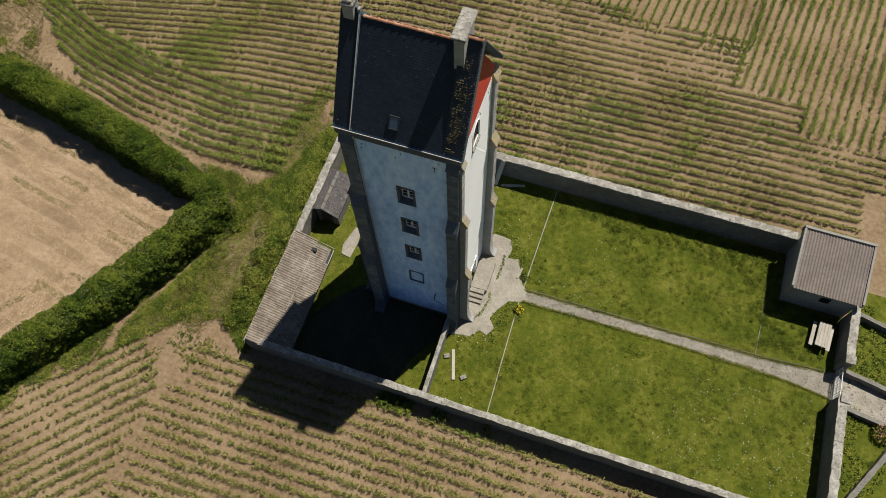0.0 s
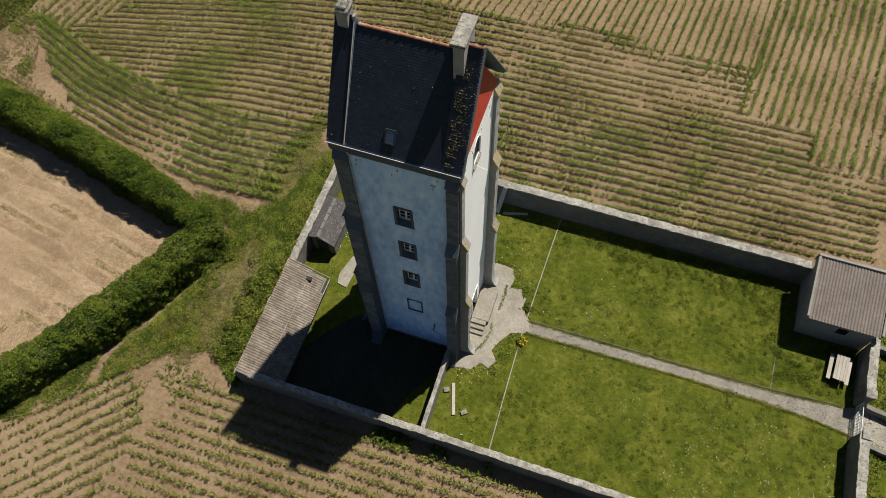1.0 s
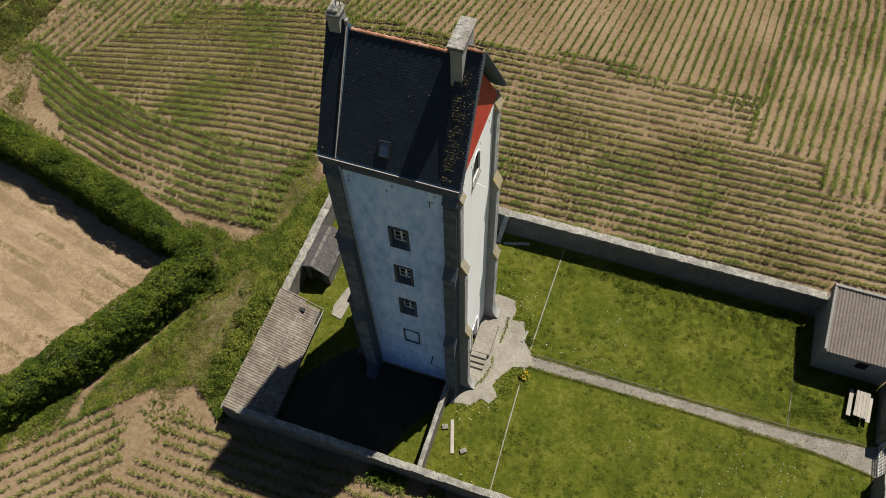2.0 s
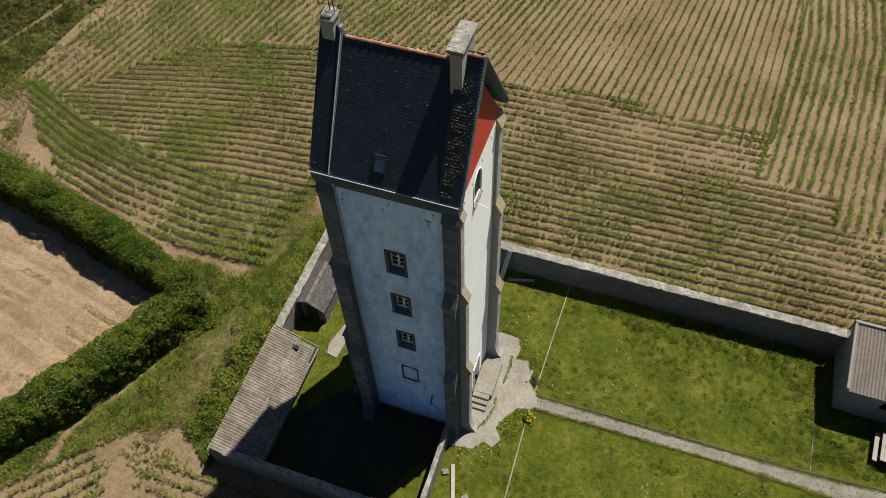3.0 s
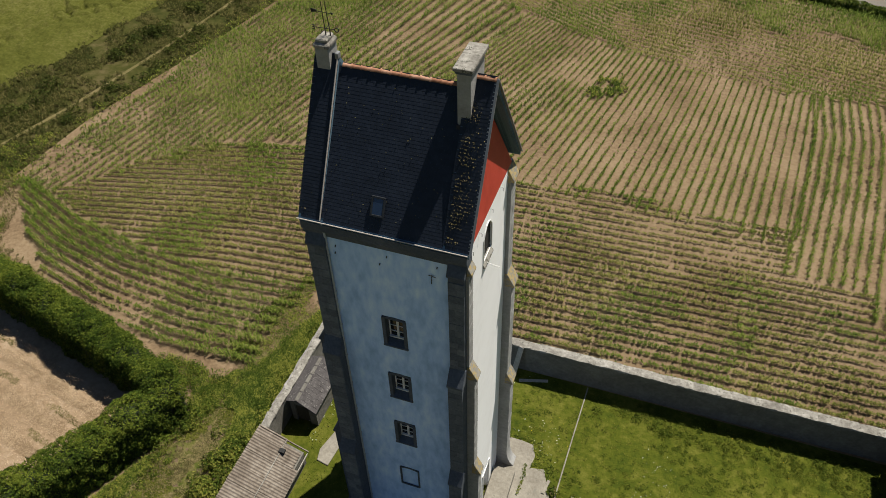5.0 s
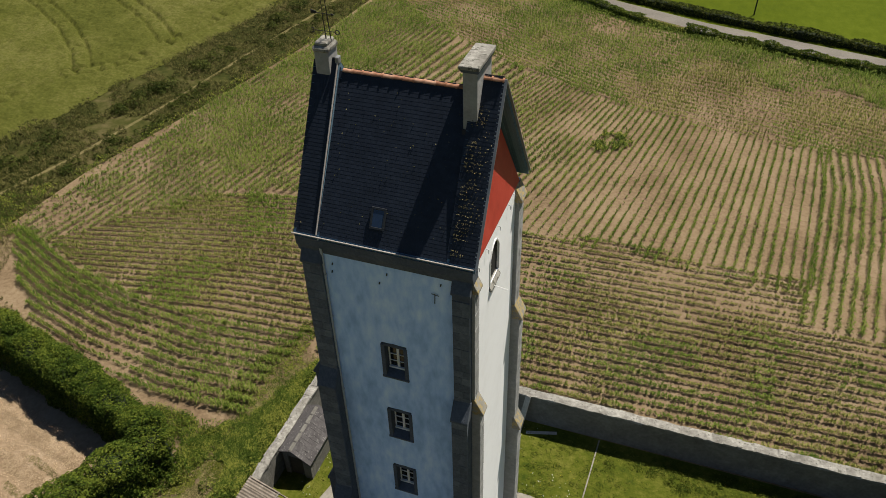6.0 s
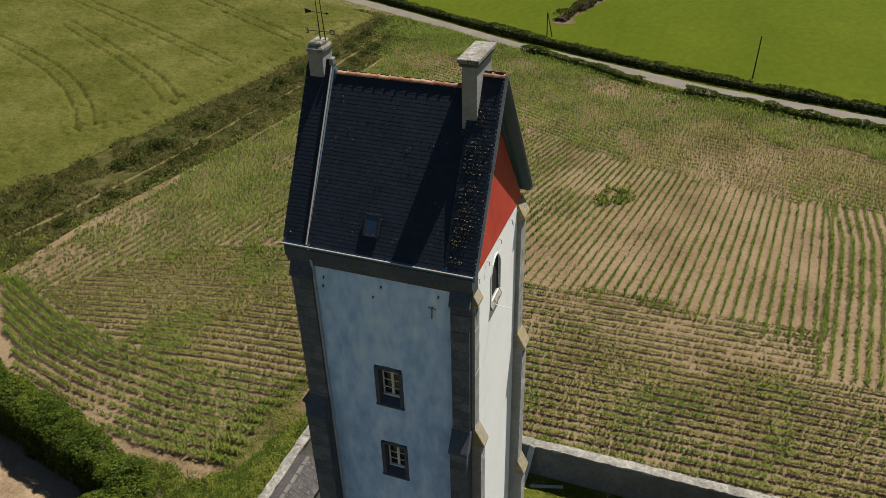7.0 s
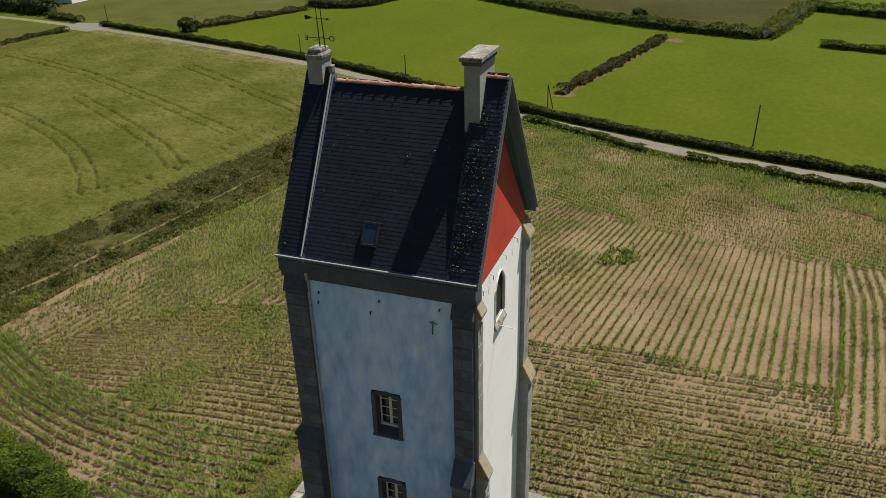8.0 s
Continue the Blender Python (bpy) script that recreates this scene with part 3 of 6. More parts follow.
def wheat_field():
    step = 0.23
    xs, ys = np.arange(-150, -38, step), np.arange(8, 120, step)
    nx, ny = len(xs), len(ys)
    gx, gy = np.meshgrid(xs, ys, indexing="ij")
    x, y = gx.ravel() + rng.uniform(-0.07, 0.07, nx * ny), gy.ravel() + rng.uniform(-0.07, 0.07, nx * ny)
    h = 0.62 + 0.14 * (drift(x, y, 2.5, 21) - 0.5) + rng.uniform(-0.1, 0.1, nx * ny) + 0.3 * (drift(x, y, 0.8, 23) - 0.5) + 0.12 * (drift(x, y, 9, 22) - 0.5)
    for line in ([(-105, 71.4), (-91, 65.7), (-80.1, 61.2), (-72.2, 57.5), (-64.6, 52.8), (-57.9, 47.4), (-54.5, 43.6)], [(-84, 74), (-66.2, 64.0), (-59, 59.7), (-54.9, 57.1), (-49.6, 52.6)], [(-120, 94.6), (-108.5, 91.4), (-93, 86), (-75.6, 78), (-63.5, 72), (-50, 65)], [(-80, 96), (-67.4, 89), (-55.4, 81.9), (-46, 76.8)],
                 [(-62, 22), (-57.5, 35), (-55.0, 42.0), (-51.8, 44.6), (-50.2, 47.6), (-49.0, 53), (-47.6, 60.4), (-46.3, 68), (-45.2, 73), (-43.6, 86)], [(-140, 70), (-110, 56), (-80, 42), (-58, 32)]):
        near = wheel_track(x, y, line)
        h -= 0.46 * np.exp(-(near / (0.24 if line[0] == (-62, 22) else 0.15)) ** 2)
    edge = np.full(nx * ny, 99.0)
    for (ax, ay), (bx, by) in zip(WHEAT, WHEAT[1:] + WHEAT[:1]):
        u = np.clip(((x - ax) * (bx - ax) + (y - ay) * (by - ay)) / ((bx - ax) ** 2 + (by - ay) ** 2), 0, 1)
        edge = np.minimum(edge, np.hypot(x - ax - u * (bx - ax), y - ay - u * (by - ay)))
    h = 0.02 + (h - 0.02) * np.clip(edge / 2.0, 0, 1) ** 0.8
    idx = np.arange(nx * ny).reshape(nx, ny)
    quads = np.stack([idx[:-1, :-1], idx[1:, :-1], idx[1:, 1:], idx[:-1, 1:]], -1).reshape(-1, 4)
    mx, my = x[quads].mean(1), y[quads].mean(1)
    quads = quads[inside(mx, my, WHEAT)]
    used = np.unique(quads)
    remap = np.zeros(nx * ny, int)
    remap[used] = np.arange(len(used))
    verts = np.stack([x, y, h], 1)[used]
    stuff("wheat_crop", raw_mesh("wheat_crop", verts, remap[quads], M["wheat"], 4), "green ripening wheat with tractor wheel tracks", "crop")


wheat_field()


# ---- maize ----
def row_points(lines, step=0.145, seed=31):
    """Plant places along many bent rows, each a list of plan points."""
    r = np.random.default_rng(seed)
    out = []
    for line in lines:
        line = np.asarray(line, float)
        seg = np.hypot(*np.diff(line, axis=0).T)
        s = np.concatenate([[0], np.cumsum(seg)])
        if s[-1] < 0.5:
            continue
        u = np.arange(0.1, s[-1], step)
        u = u + r.uniform(-0.09, 0.09, len(u))
        p = np.stack([np.interp(u, s, line[:, 0]), np.interp(u, s, line[:, 1])], 1)
        out.append(p + r.normal(0, 0.035, p.shape))
    return np.concatenate(out)


# lush green spots, placed to fit the camera's view
LUSH_SPOTS = [(-30.0, 12.7, 2.4), (-36.2, 13.3, 1.6), (-22.0, 12.9, 1.7), (-22.2, 18.0, 1.3), (-35.0, 16.3, 1.4), (-17.6, 10.8, 0.9), (8.8, 31.2, 1.6), (15.5, 30.5, 1.4),
        (24.0, 22.2, 1.5), (23.1, 31.2, 1.6), (-21.3, 25.2, 2.3), (-21.0, 28.9, 2.6), (-21.8, 17.9, 1.2), (-27.0, 33.0, 2.5),
        (-25.6, 29.2, 1.8), (-23.0, 29.6, 2.0), (-19.8, 29.8, 1.6), (-19.8, 24.6, 1.6), (-38.2, 21.1, 1.4), (-36.1, 23.8, 1.6), (-23.0, 37.4, 2.5), (-24.7, 42.1, 2.5), (-31.1, 45.8, 2.5), (-32.9, 32.4, 1.4)]


def maize(name, pts, label, tall=0.5, gap=0.12, spread=0.5, seed=41, material=None, green=0.64):
    """Plants with arching leaves at the given places; in drifting patches and at the listed spots they grow taller and
    greener.
    """
    r = np.random.default_rng(seed)
    x, y = pts[:, 0], pts[:, 1]
    vig = 0.55 * drift(x, y, 7, seed) + 0.45 * drift(x, y, 2.2, seed + 1)
    keep = (r.random(len(pts)) > gap + 1.5 * np.clip(0.41 - vig, 0, 1))
    pts, vig = pts[keep], vig[keep]
    lush = 0.5 * drift(pts[:, 0], pts[:, 1], 2.6, seed + 2) + 0.5 * drift(pts[:, 0], pts[:, 1], 8, seed + 3) > green
    for sx, sy, sr in LUSH_SPOTS:
        lush |= np.hypot(pts[:, 0] - sx, pts[:, 1] - sy) < sr * (0.5 + drift(pts[:, 0], pts[:, 1], 0.8, seed + 4))
    for pick, mat, grow, what, text in ((~lush, material or M["maize"], 1.0, name, label), (lush, M["maize_green"], 1.12, "lush_maize", "taller deep green clumps in the maize rows")):
        p = pts[pick]
        k = len(p)
        if k < 5:
            continue
        h = tall * grow * (0.5 + 0.9 * vig[pick]) * r.uniform(0.7, 1.2, k)
        base = np.stack([p[:, 0], p[:, 1], np.full(k, 0.008)], 1)
        v, f = blades(base, h, h * spread * grow, 0.029, 7, seed, 0.3)
        stuff(what, raw_mesh(what, v, f, mat), text, "maize")


def along(curve, x):
    c = np.array(curve, float)
    return np.interp(x, c[:, 0], c[:, 1])


ROW = 0.76
# front field, rows beside the yard wall
lines = []
for k in range(0, 22):
    y = -7.7 - k * ROW
    left = -12.4 + 0.5 * math.sin(k * 1.7) - (0.35 * (k > 4))
    if k < 4:
        left = -12.2 + 0.6 * k * 0.4
    lines.append([(left, y - 0.15), (2, y + 0.05), (16, y + 0.05), (46, y - 0.9)])
maize("maize_rows_front", row_points(lines, seed=51), "young maize in straight rows beside the yard wall", 0.44, 0.06, 0.62, seed=52, green=0.8)
# corner rows that run along the hedge
lines = []
d = Vector((0.68, 0.733))
nrm = Vector((0.733, -0.68))
for k in range(0, 26):
    o = Vector((-20.6, -13.5)) + nrm * (k * ROW)
    a, b = o - d * 16, o + d * 7.4
    # cut where the front rows begin
    cut = -13.1
    if b.x > cut:
        b = a + (b - a) * ((cut - a.x) / (b.x - a.x))
    if a.x < cut:
        lines.append([tuple(a), tuple(b)])
pts = row_points(lines, seed=53)
pts = pts[(pts[:, 1] < -8.4) | (pts[:, 0] < -16.3)]
maize("maize_rows_corner", pts, "young maize in rows that follow the hedge", 0.44, 0.06, 0.62, seed=54, green=0.64)
# headland behind the yard, following the hedge and then the wall
HEDGE_SIDE = [(-44, 14.6), (-38, 12.3), (-31.5, 9.4), (-25, 7.7), (-18, 6.9), (-11, 7.2)]
MIDDLE = [(-43, 15.3), (-33.7, 17.9), (-24, 20.2), (-18.6, 21.3), (-8, 22.7), (6, 23.2), (22, 23.8), (36, 24.2), (60, 24.5)]
UPPER = [(-42, 13.2), (-39.2, 14.8), (-37.1, 16.8), (-34, 18.9), (-32, 22.1), (-29.4, 24.2), (-26, 27.6), (-22, 29.1), (-10, 29.6), (0, 30.0), (8, 30.7), (20.6, 30.2)]
xs = np.arange(-43, -10.5, 0.5)
lines = [[(x, along(HEDGE_SIDE, x) + k * (0.62 + 0.008 * (x + 43))) for x in xs] for k in range(9)]
pts = row_points(lines, step=0.1, seed=55)
pts = pts[pts[:, 0] > np.maximum(-39.4, -31.2 - 1.15 * (pts[:, 1] - 10.1)) + 1.2 * (drift(pts[:, 1], pts[:, 1] * 0, 1.2, 13) - 0.5)]
pts = pts[pts[:, 0] < -11.2 - 0.8 * drift(pts[:, 1], pts[:, 1] * 0, 1.5, 5)]
maize("maize_rows_hedge_side", pts, "stronger green maize rows curving along the hedge", 0.47, 0.02, 0.6, seed=56, material=M["maize_mid"], green=0.44)
xs = np.arange(-42, 60, 0.8)
lines = []
for k in range(-16, 12):
    fan = np.clip((-8 - xs) / 30, 0, 1)
    lines.append([(x, along(MIDDLE, x) + k * ROW * (1 - 0.22 * g)) for x, g in zip(xs, fan)])
pts = row_points(lines, step=0.08, seed=57)
x, y = pts[:, 0], pts[:, 1]
floor_y = np.where(x < -10.6, along(HEDGE_SIDE, x) + 8 * (0.62 + 0.008 * (x + 43)) + 0.5, 13.3)
keep = (y > floor_y) & (y < np.where(x < 20.8, along(UPPER, x) + 0.4, np.where(x < 26, 25.6, 22.7)))
keep &= (x > np.maximum(-39.6, -33.2 - 1.15 * (y - 10.1)) + 0.8 * (drift(y, y * 0, 1.2, 12) - 0.5))
keep &= ~((x < -10.0) & (y < 14.5) & (x > -12.2 + 0.9 * drift(y, y * 0, 1.5, 9)))
keep &= ~((x > 31.2) & (y < 18.5 + 0.8 * drift(x, y, 1.5, 8))) & ~((x > 27) & (y < 14.8))
maize("maize_rows_headland", pts[keep], "dense young maize in rows along the back wall", 0.34, 0.01, 0.62, seed=58, green=0.66)
# main rows
lines = []
heading = [(-41, 77), (-36, 78), (-29, 80), (-24, 79), (-16, 70), (2, 79), (15, 84), (21, 86)]
x0 = -41.0
while x0 < 21.2:
    ang = radians(float(along(heading, x0)))
    y1 = 96.0
    y0 = 17.0
    lines.append([(x0 + (y0 - 31) / math.tan(ang), y0), (x0 + (y1 - 31) / math.tan(ang), y1)])
    x0 += ROW * 1.02
pts = row_points(lines, step=0.15, seed=59)
x, y = pts[:, 0], pts[:, 1]
TOP_EDGE = [(-45, 82), (-30, 74), (-18, 64), (-6, 57.2), (3, 53.4), (13.5, 50.7), (22, 49.8)]
EDGE_W = [(16, -40.0), (26.8, -38.7), (40.3, -36.3), (51.8, -34.1), (57.3, -33.1), (72, -31.8), (95, -31.3)]
keep = (y > along(UPPER, x) + 0.2 - 1.5 * (drift(x, y, 1.3, 126) > 0.6)) & (y < along(TOP_EDGE, x)) & (x > np.interp(y, [e[0] for e in EDGE_W], [e[1] for e in EDGE_W]) + 0.3)
west = x > -7 + 5 * (drift(x, y, 8, 65) - 0.5)
maize("maize_rows_main", pts[keep & west], "young maize in long straight rows with bare soil between", 0.36, 0.05, 0.55, seed=60, material=M["maize_green"])
maize("maize_rows_lush", pts[keep & ~west], "greener maize in long rows towards the field margin", 0.48, 0.0, 0.75, seed=66, material=M["maize_green"], green=0.42)
p = scatter([(1.6, 44.6), (3.4, 43.6), (5.8, 45.6), (5.4, 47.8), (3.0, 47.2)], 260, 67)
p = p[drift(p[:, 0], p[:, 1], 0.9, 67) > 0.42]
v, f = blades(np.stack([p[:, 0], p[:, 1], np.full(len(p), 0.01)], 1), rng.uniform(0.25, 0.6, len(p)), rng.uniform(0.25, 0.5, len(p)), 0.05, 7, 67)
stuff("weed_patch", raw_mesh("weed_patch", v, f, M["weed"]), "bright green weed patch among the maize rows", "weeds")
# far headland along the road
ROADSIDE = [(-38, 90.4), (-15.5, 80.6), (2, 71.8), (16, 68.8), (28, 65.2), (62, 56.5)]
xs = np.arange(-38, 62, 1.0)
lines = []
for k in range(-3, 26):
    lines.append([(x, along(ROADSIDE, x) - 0.6 - k * ROW) for x in xs])
pts = row_points(lines, step=0.12, seed=61)
x, y = pts[:, 0], pts[:, 1]
keep = np.where(x < 22, y > along(TOP_EDGE, x) + 0.1 - 0.8 * drift(x, y, 1.5, 128), (y > 49.5 + 0.1 * (x - 22)))
near_road = y > along(ROADSIDE, x) - 5.5 + 5 * (drift(x, y, 6, 112) - 0.5)
maize("maize_rows_roadside", pts[keep & ~near_road], "thin maize in rows towards the roadside", 0.4, 0.03, 0.62, seed=62, green=0.48)
maize("maize_rows_verge", pts[keep & near_road], "greener maize along the roadside hedge", 0.55, 0.03, 0.65, seed=113, material=M["maize_green"])
# right-hand headland
lines = []
for k in range(0, 40):
    xr = 21.6 + k * ROW
    lines.append([(xr - 1.9, 22), (xr - 0.2, 37), (xr + 0.4, 44), (xr + 0.1, 51), (xr - 1.2, 58)])
pts = row_points(lines, seed=63)
x, y = pts[:, 0], pts[:, 1]
keep = (y > np.where(x < 25.4, 25.9, 22.9)) & (y < np.where(x < 22, 49.5, 50 + 0.1 * (x - 22)))
maize("maize_rows_end", pts[keep], "maize rows at the end of the field", 0.42, 0.05, 0.6, seed=64, material=M["maize_green"])


# ---- weeds and grass ----
APRON = [(5.3, -1.15), (6.35, -1.0), (6.9, -0.35), (7.45, -0.55), (7.85, 0.1), (7.3, 0.75), (7.7, 1.6), (8.2, 2.35), (9.3, 2.68), (9.2, 3.6), (8.75, 4.0), (8.35, 4.9), (8.0, 5.75),
         (7.2, 5.6), (7.3, 6.4), (7.0, 7.1), (6.3, 7.2), (5.2, 7.2), (5.2, 3)]
PATH_PLAN = [(9.1, 2.65), (12, 2.72), (20, 2.86), (26.2, 2.78), (28.4, 2.65), (30.6, 2.35), (30.9, 2.3), (30.9, 4.35), (30.2, 4.14), (25.7, 3.82), (19.8, 3.68), (12, 3.6), (9.1, 3.55)]
OUTER_PATH = [(30.9, 2.3), (36, 1.6), (42, 0.6), (42, 2.6), (36, 3.5), (30.9, 4.35)]
SLAB = [(-4.75, 2.85), (-4.6, 2.15), (-3.85, 2.0), (-3.72, 3.3), (-3.85, 4.4), (-4.35, 4.5)]


YARD_SHADE = [(-5.0, -6.1), (2.3, -6.1), (2.9, -3.9), (4.1, -2.0), (4.6, 0.0), (-0.5, 0.0), (-0.8, 0.9), (-2.4, 0.1), (-3.9, -1.6), (-5.0, -3.1)]
TRODDEN = [(-9.6, 12.6), (-10.6, 9.4), (-11.8, 6.4), (-12.0, 3.0), (-11.2, 0.4), (-11.6, -3.0), (-12.8, -6.6)]


def weeds(name, poly, count, size, label, material, seed, per=5, reach=0.8, clumpy=0.45, width=0.05):
    p = scatter(poly, count, seed)
    for paved in (APRON, PATH_PLAN, OUTER_PATH, SLAB, YARD_SHADE):
        p = p[~inside(p[:, 0], p[:, 1], paved)]
    p = p[wheel_track(p[:, 0], p[:, 1], PATH_LINE, 0.0) > 0.05 + 0.3 * drift(p[:, 0], p[:, 1], 1.5, 118)]
    worn = wheel_track(p[:, 0], p[:, 1], TRODDEN, 0.0)
    p = p[worn > 0.5 * np.abs(np.random.default_rng(seed).normal(0.3, 0.5, len(p)))]
    dens = drift(p[:, 0], p[:, 1], 1.6, seed) * 0.6 + drift(p[:, 0], p[:, 1], 5, seed + 1) * 0.4
    p, dens = p[dens > clumpy], dens[dens > clumpy]
    r = np.random.default_rng(seed)
    h = size * (0.5 + dens) * r.uniform(0.5, 1.3, len(p))
    base = np.stack([p[:, 0], p[:, 1], np.full(len(p), 0.012)], 1)
    v, f = blades(base, h, h * reach, width, per, seed)
    return stuff(name, raw_mesh(name, v, f, material), label, "weeds")


ROUGH = [(-13.6, 4.4), (-13.6, 0.5), (-16.2, -5.8), (-13.2, -6.4), (-10.8, -5.2), (-8.6, -6.9), (-8.2, -6.6), (-8.0, 12.6), (-9.4, 12.8), (-10.4, 10.5), (-11.2, 7.6), (-12.4, 6.0)]
weeds("green_weeds", ROUGH, 32000, 0.22, "green weeds on rough ground", M["weed"], 71, 5, 0.9, 0.49, 0.026)
weeds("dry_weeds", ROUGH, 10000, 0.15, "dry grass stalks on rough ground", M["dry_weed"], 72, 4, 0.8, 0.36, 0.02)
weeds("rough_turf", ROUGH, 26000, 0.1, "short green grass on rough ground", M["tuft"], 132, 4, 1.3, 0.36, 0.02)
mounds("wall_weeds", [(-10.6, -5.2), (-8.2, -6.9), (-7.95, -2), (-7.95, 12.4), (-8.6, 12.2), (-9.2, 6), (-9.9, 1)], 160, 0.6, 0.75, "bushy green weeds against the yard wall", M["weed"], 73, 0.085, 110)
mounds("bend_brambles", [(-16, 5.9), (-12.8, 6.0), (-12.3, 3.4), (-13.1, 0.2), (-14.8, -3.2), (-15.6, -3.2), (-13.6, 1.6), (-14.4, 4.0)], 80, 0.55, 0.6, "green brambles at the hedge corner", M["hedge"], 93, 0.065, 110)
mounds("low_brambles", ROUGH, 180, 0.5, 0.45, "low bramble patches on rough ground", M["weed"], 108, 0.075, 70)
p = polyline_points(TRODDEN, 0.003)[0]
p = p + rng.normal(0, 0.42, p.shape)
p = p[drift(p[:, 0], p[:, 1], 1.1, 116) > 0.25]
v, f = blades(np.stack([p[:, 0], p[:, 1], np.full(len(p), 0.016)], 1), rng.uniform(0.03, 0.09, len(p)), rng.uniform(0.06, 0.16, len(p)), 0.018, 4, 117, 0.6)
stuff("trodden_grass", raw_mesh("trodden_grass", v, f, M["dry_weed"]), "pale flattened grass of a trodden way", "grass")
mounds("hedge_bank_brambles", [(-46, 11.4), (-38.5, 9.4), (-29.5, 7.6), (-20, 5.3), (-15.6, 4.6), (-15.0, 5.6), (-20, 6.3), (-29.5, 8.5), (-38.5, 10.3), (-46, 12.4)], 380, 0.5, 0.5, "olive green brambles on the hedge bank", M["hedge"], 109, 0.06, 80)
mounds("corner_brambles", [(-26, -17.4), (-20.6, -10.0), (-17.6, -5.4), (-15.6, -3.0), (-14.6, -3.6), (-17.0, -6.9), (-20.0, -11.0), (-25, -18)], 200, 0.45, 0.4, "brambles at the foot of the hedge", M["weed"], 110, 0.055, 80)
weeds("hedge_foot_weeds", [(-38.5, 9.0), (-29.5, 7.4), (-20, 5.0), (-15, 4.0), (-13.0, 2.5), (-12.4, 5.4), (-15, 5.8), (-20, 6.3), (-29.5, 8.9), (-38.5, 11)], 16000, 0.34, "grass and weeds along the hedge foot", M["weed"], 74, 5, 0.9, 0.42, 0.02)
weeds("corner_weeds", [(-26, -18), (-20.2, -10.8), (-17.2, -7), (-14.5, -2), (-12.8, -5.5), (-15.4, -8.2), (-18.5, -10.8), (-24, -18)], 14000, 0.32, "weeds between hedge and maize", M["weed"], 75, 5, 0.9, 0.42, 0.022)
BUSH = [(-50, 18), (-46.9, 26.5), (-45.3, 33.5), (-43.4, 40.6), (-41.6, 50.3), (-39.6, 60.8), (-38.4, 74), (-38.0, 91)]
weeds("margin_grass", STRIP, 56000, 0.3, "tall olive rough grass on the field margin", M["margin"], 76, 4, 0.9, 0.28, 0.05)
mounds("margin_brambles", [(x - 0.8, y) for x, y in BUSH] + [(x + 0.8, y) for x, y in BUSH[::-1]], 900, 1.0, 0.95, "dark green brambles and nettles on the field margin", M["bramble"], 77, 0.13, 130)
mounds("path_brambles", [(x + 0.7, y) for x, y in PATH_LINE] + [(x + 2.6, y) for x, y in PATH_LINE[::-1]], 900, 0.7, 0.6, "rough green growth beside the trodden path", M["bramble"], 92, 0.12, 75)
weeds("soil_edge_weeds", [(-42.4, 18), (-40.6, 26.8), (-38.0, 40.3), (-35.5, 51.8), (-34.4, 57.3), (-33, 72), (-31.4, 88), (-31.2, 72), (-32.6, 57.3), (-33.6, 51.8), (-35.8, 40.3), (-38.2, 26.8), (-39.6, 18)], 6000, 0.26, "mixed weeds on the bare field edge", M["weed"], 111, 5, 0.9, 0.4, 0.035)
weeds("track_weeds", [(-44, 11.2), (-38, 9.6), (-30, 8.4), (-30, 9.4), (-35.8, 11.4), (-38.5, 17.5), (-42.2, 19), (-44.5, 16)], 5200, 0.16, "dry weeds on the bare field track", M["dry_weed"], 89, 5, 0.9, 0.3, 0.026)
SOIL_END = [(-13.4, 6.6), (-10.8, 8.0), (-9.0, 13.2), (-9.6, 19), (-12.2, 15), (-13.8, 9.4)]
weeds("end_weeds", SOIL_END, 3600, 0.16, "weeds on the bare row ends", M["weed"], 119, 5, 0.9, 0.46, 0.024)
weeds("end_dry_grass", SOIL_END, 4200, 0.12, "dry grass on the bare row ends", M["dry_weed"], 120, 4, 0.9, 0.4, 0.02)
weeds("track_green_weeds", [(-46, 13), (-38, 10.6), (-36.5, 12), (-38.8, 17.5), (-41.5, 24), (-44, 22)], 4200, 0.24, "green weeds on the field track", M["weed"], 124, 5, 0.9, 0.48, 0.03)
weeds("corner_soil_weeds", [(-15.5, -8.2), (-12.4, -6.6), (-9.2, -7.2), (-12.0, -10), (-13.4, -11.5)], 900, 0.14, "few weeds on bare soil", M["weed"], 90, 5, 0.9, 0.5, 0.02)
weeds("foot_weeds", [(2, -7.4), (14, -7.4), (14, -6.75), (2, -6.75)], 260, 0.55, "scattered tall weeds at the foot of the yard wall", M["weed"], 87, 7, 0.8, 0.55, 0.04)
weeds("apron_weeds", [(5.3, -1.3), (8.2, -0.9), (9.4, 2.2), (8.5, 6.2), (7.4, 7.5), (5.4, 7.5)], 1500, 0.1, "small weeds at the edges of the paving", M["weed"], 88, 6, 0.9, 0.5, 0.02)
LAWN_EDGE = [(9.4, 11.9), (9.4, 10.2), (24, 9.6), (24.6, 4.6), (30.3, 4.4), (30.4, 8.2), (26.2, 8.3), (26.2, 11.9)]
LAWN = [(-7.3, -6.1), (30.7, -6.1), (30.7, 12.0), (-7.3, 12.0)]
weeds("grass_tufts", LAWN, 9000, 0.06, "uneven grass tufts in the lawn", M["tuft"], 78, 4, 1.5, 0.3, 0.016)
mounds("clover_clumps", LAWN_EDGE, 760, 0.32, 0.16, "fresh green clover clumps along the lawn edges", M["clover"], 94, 0.042, 60)
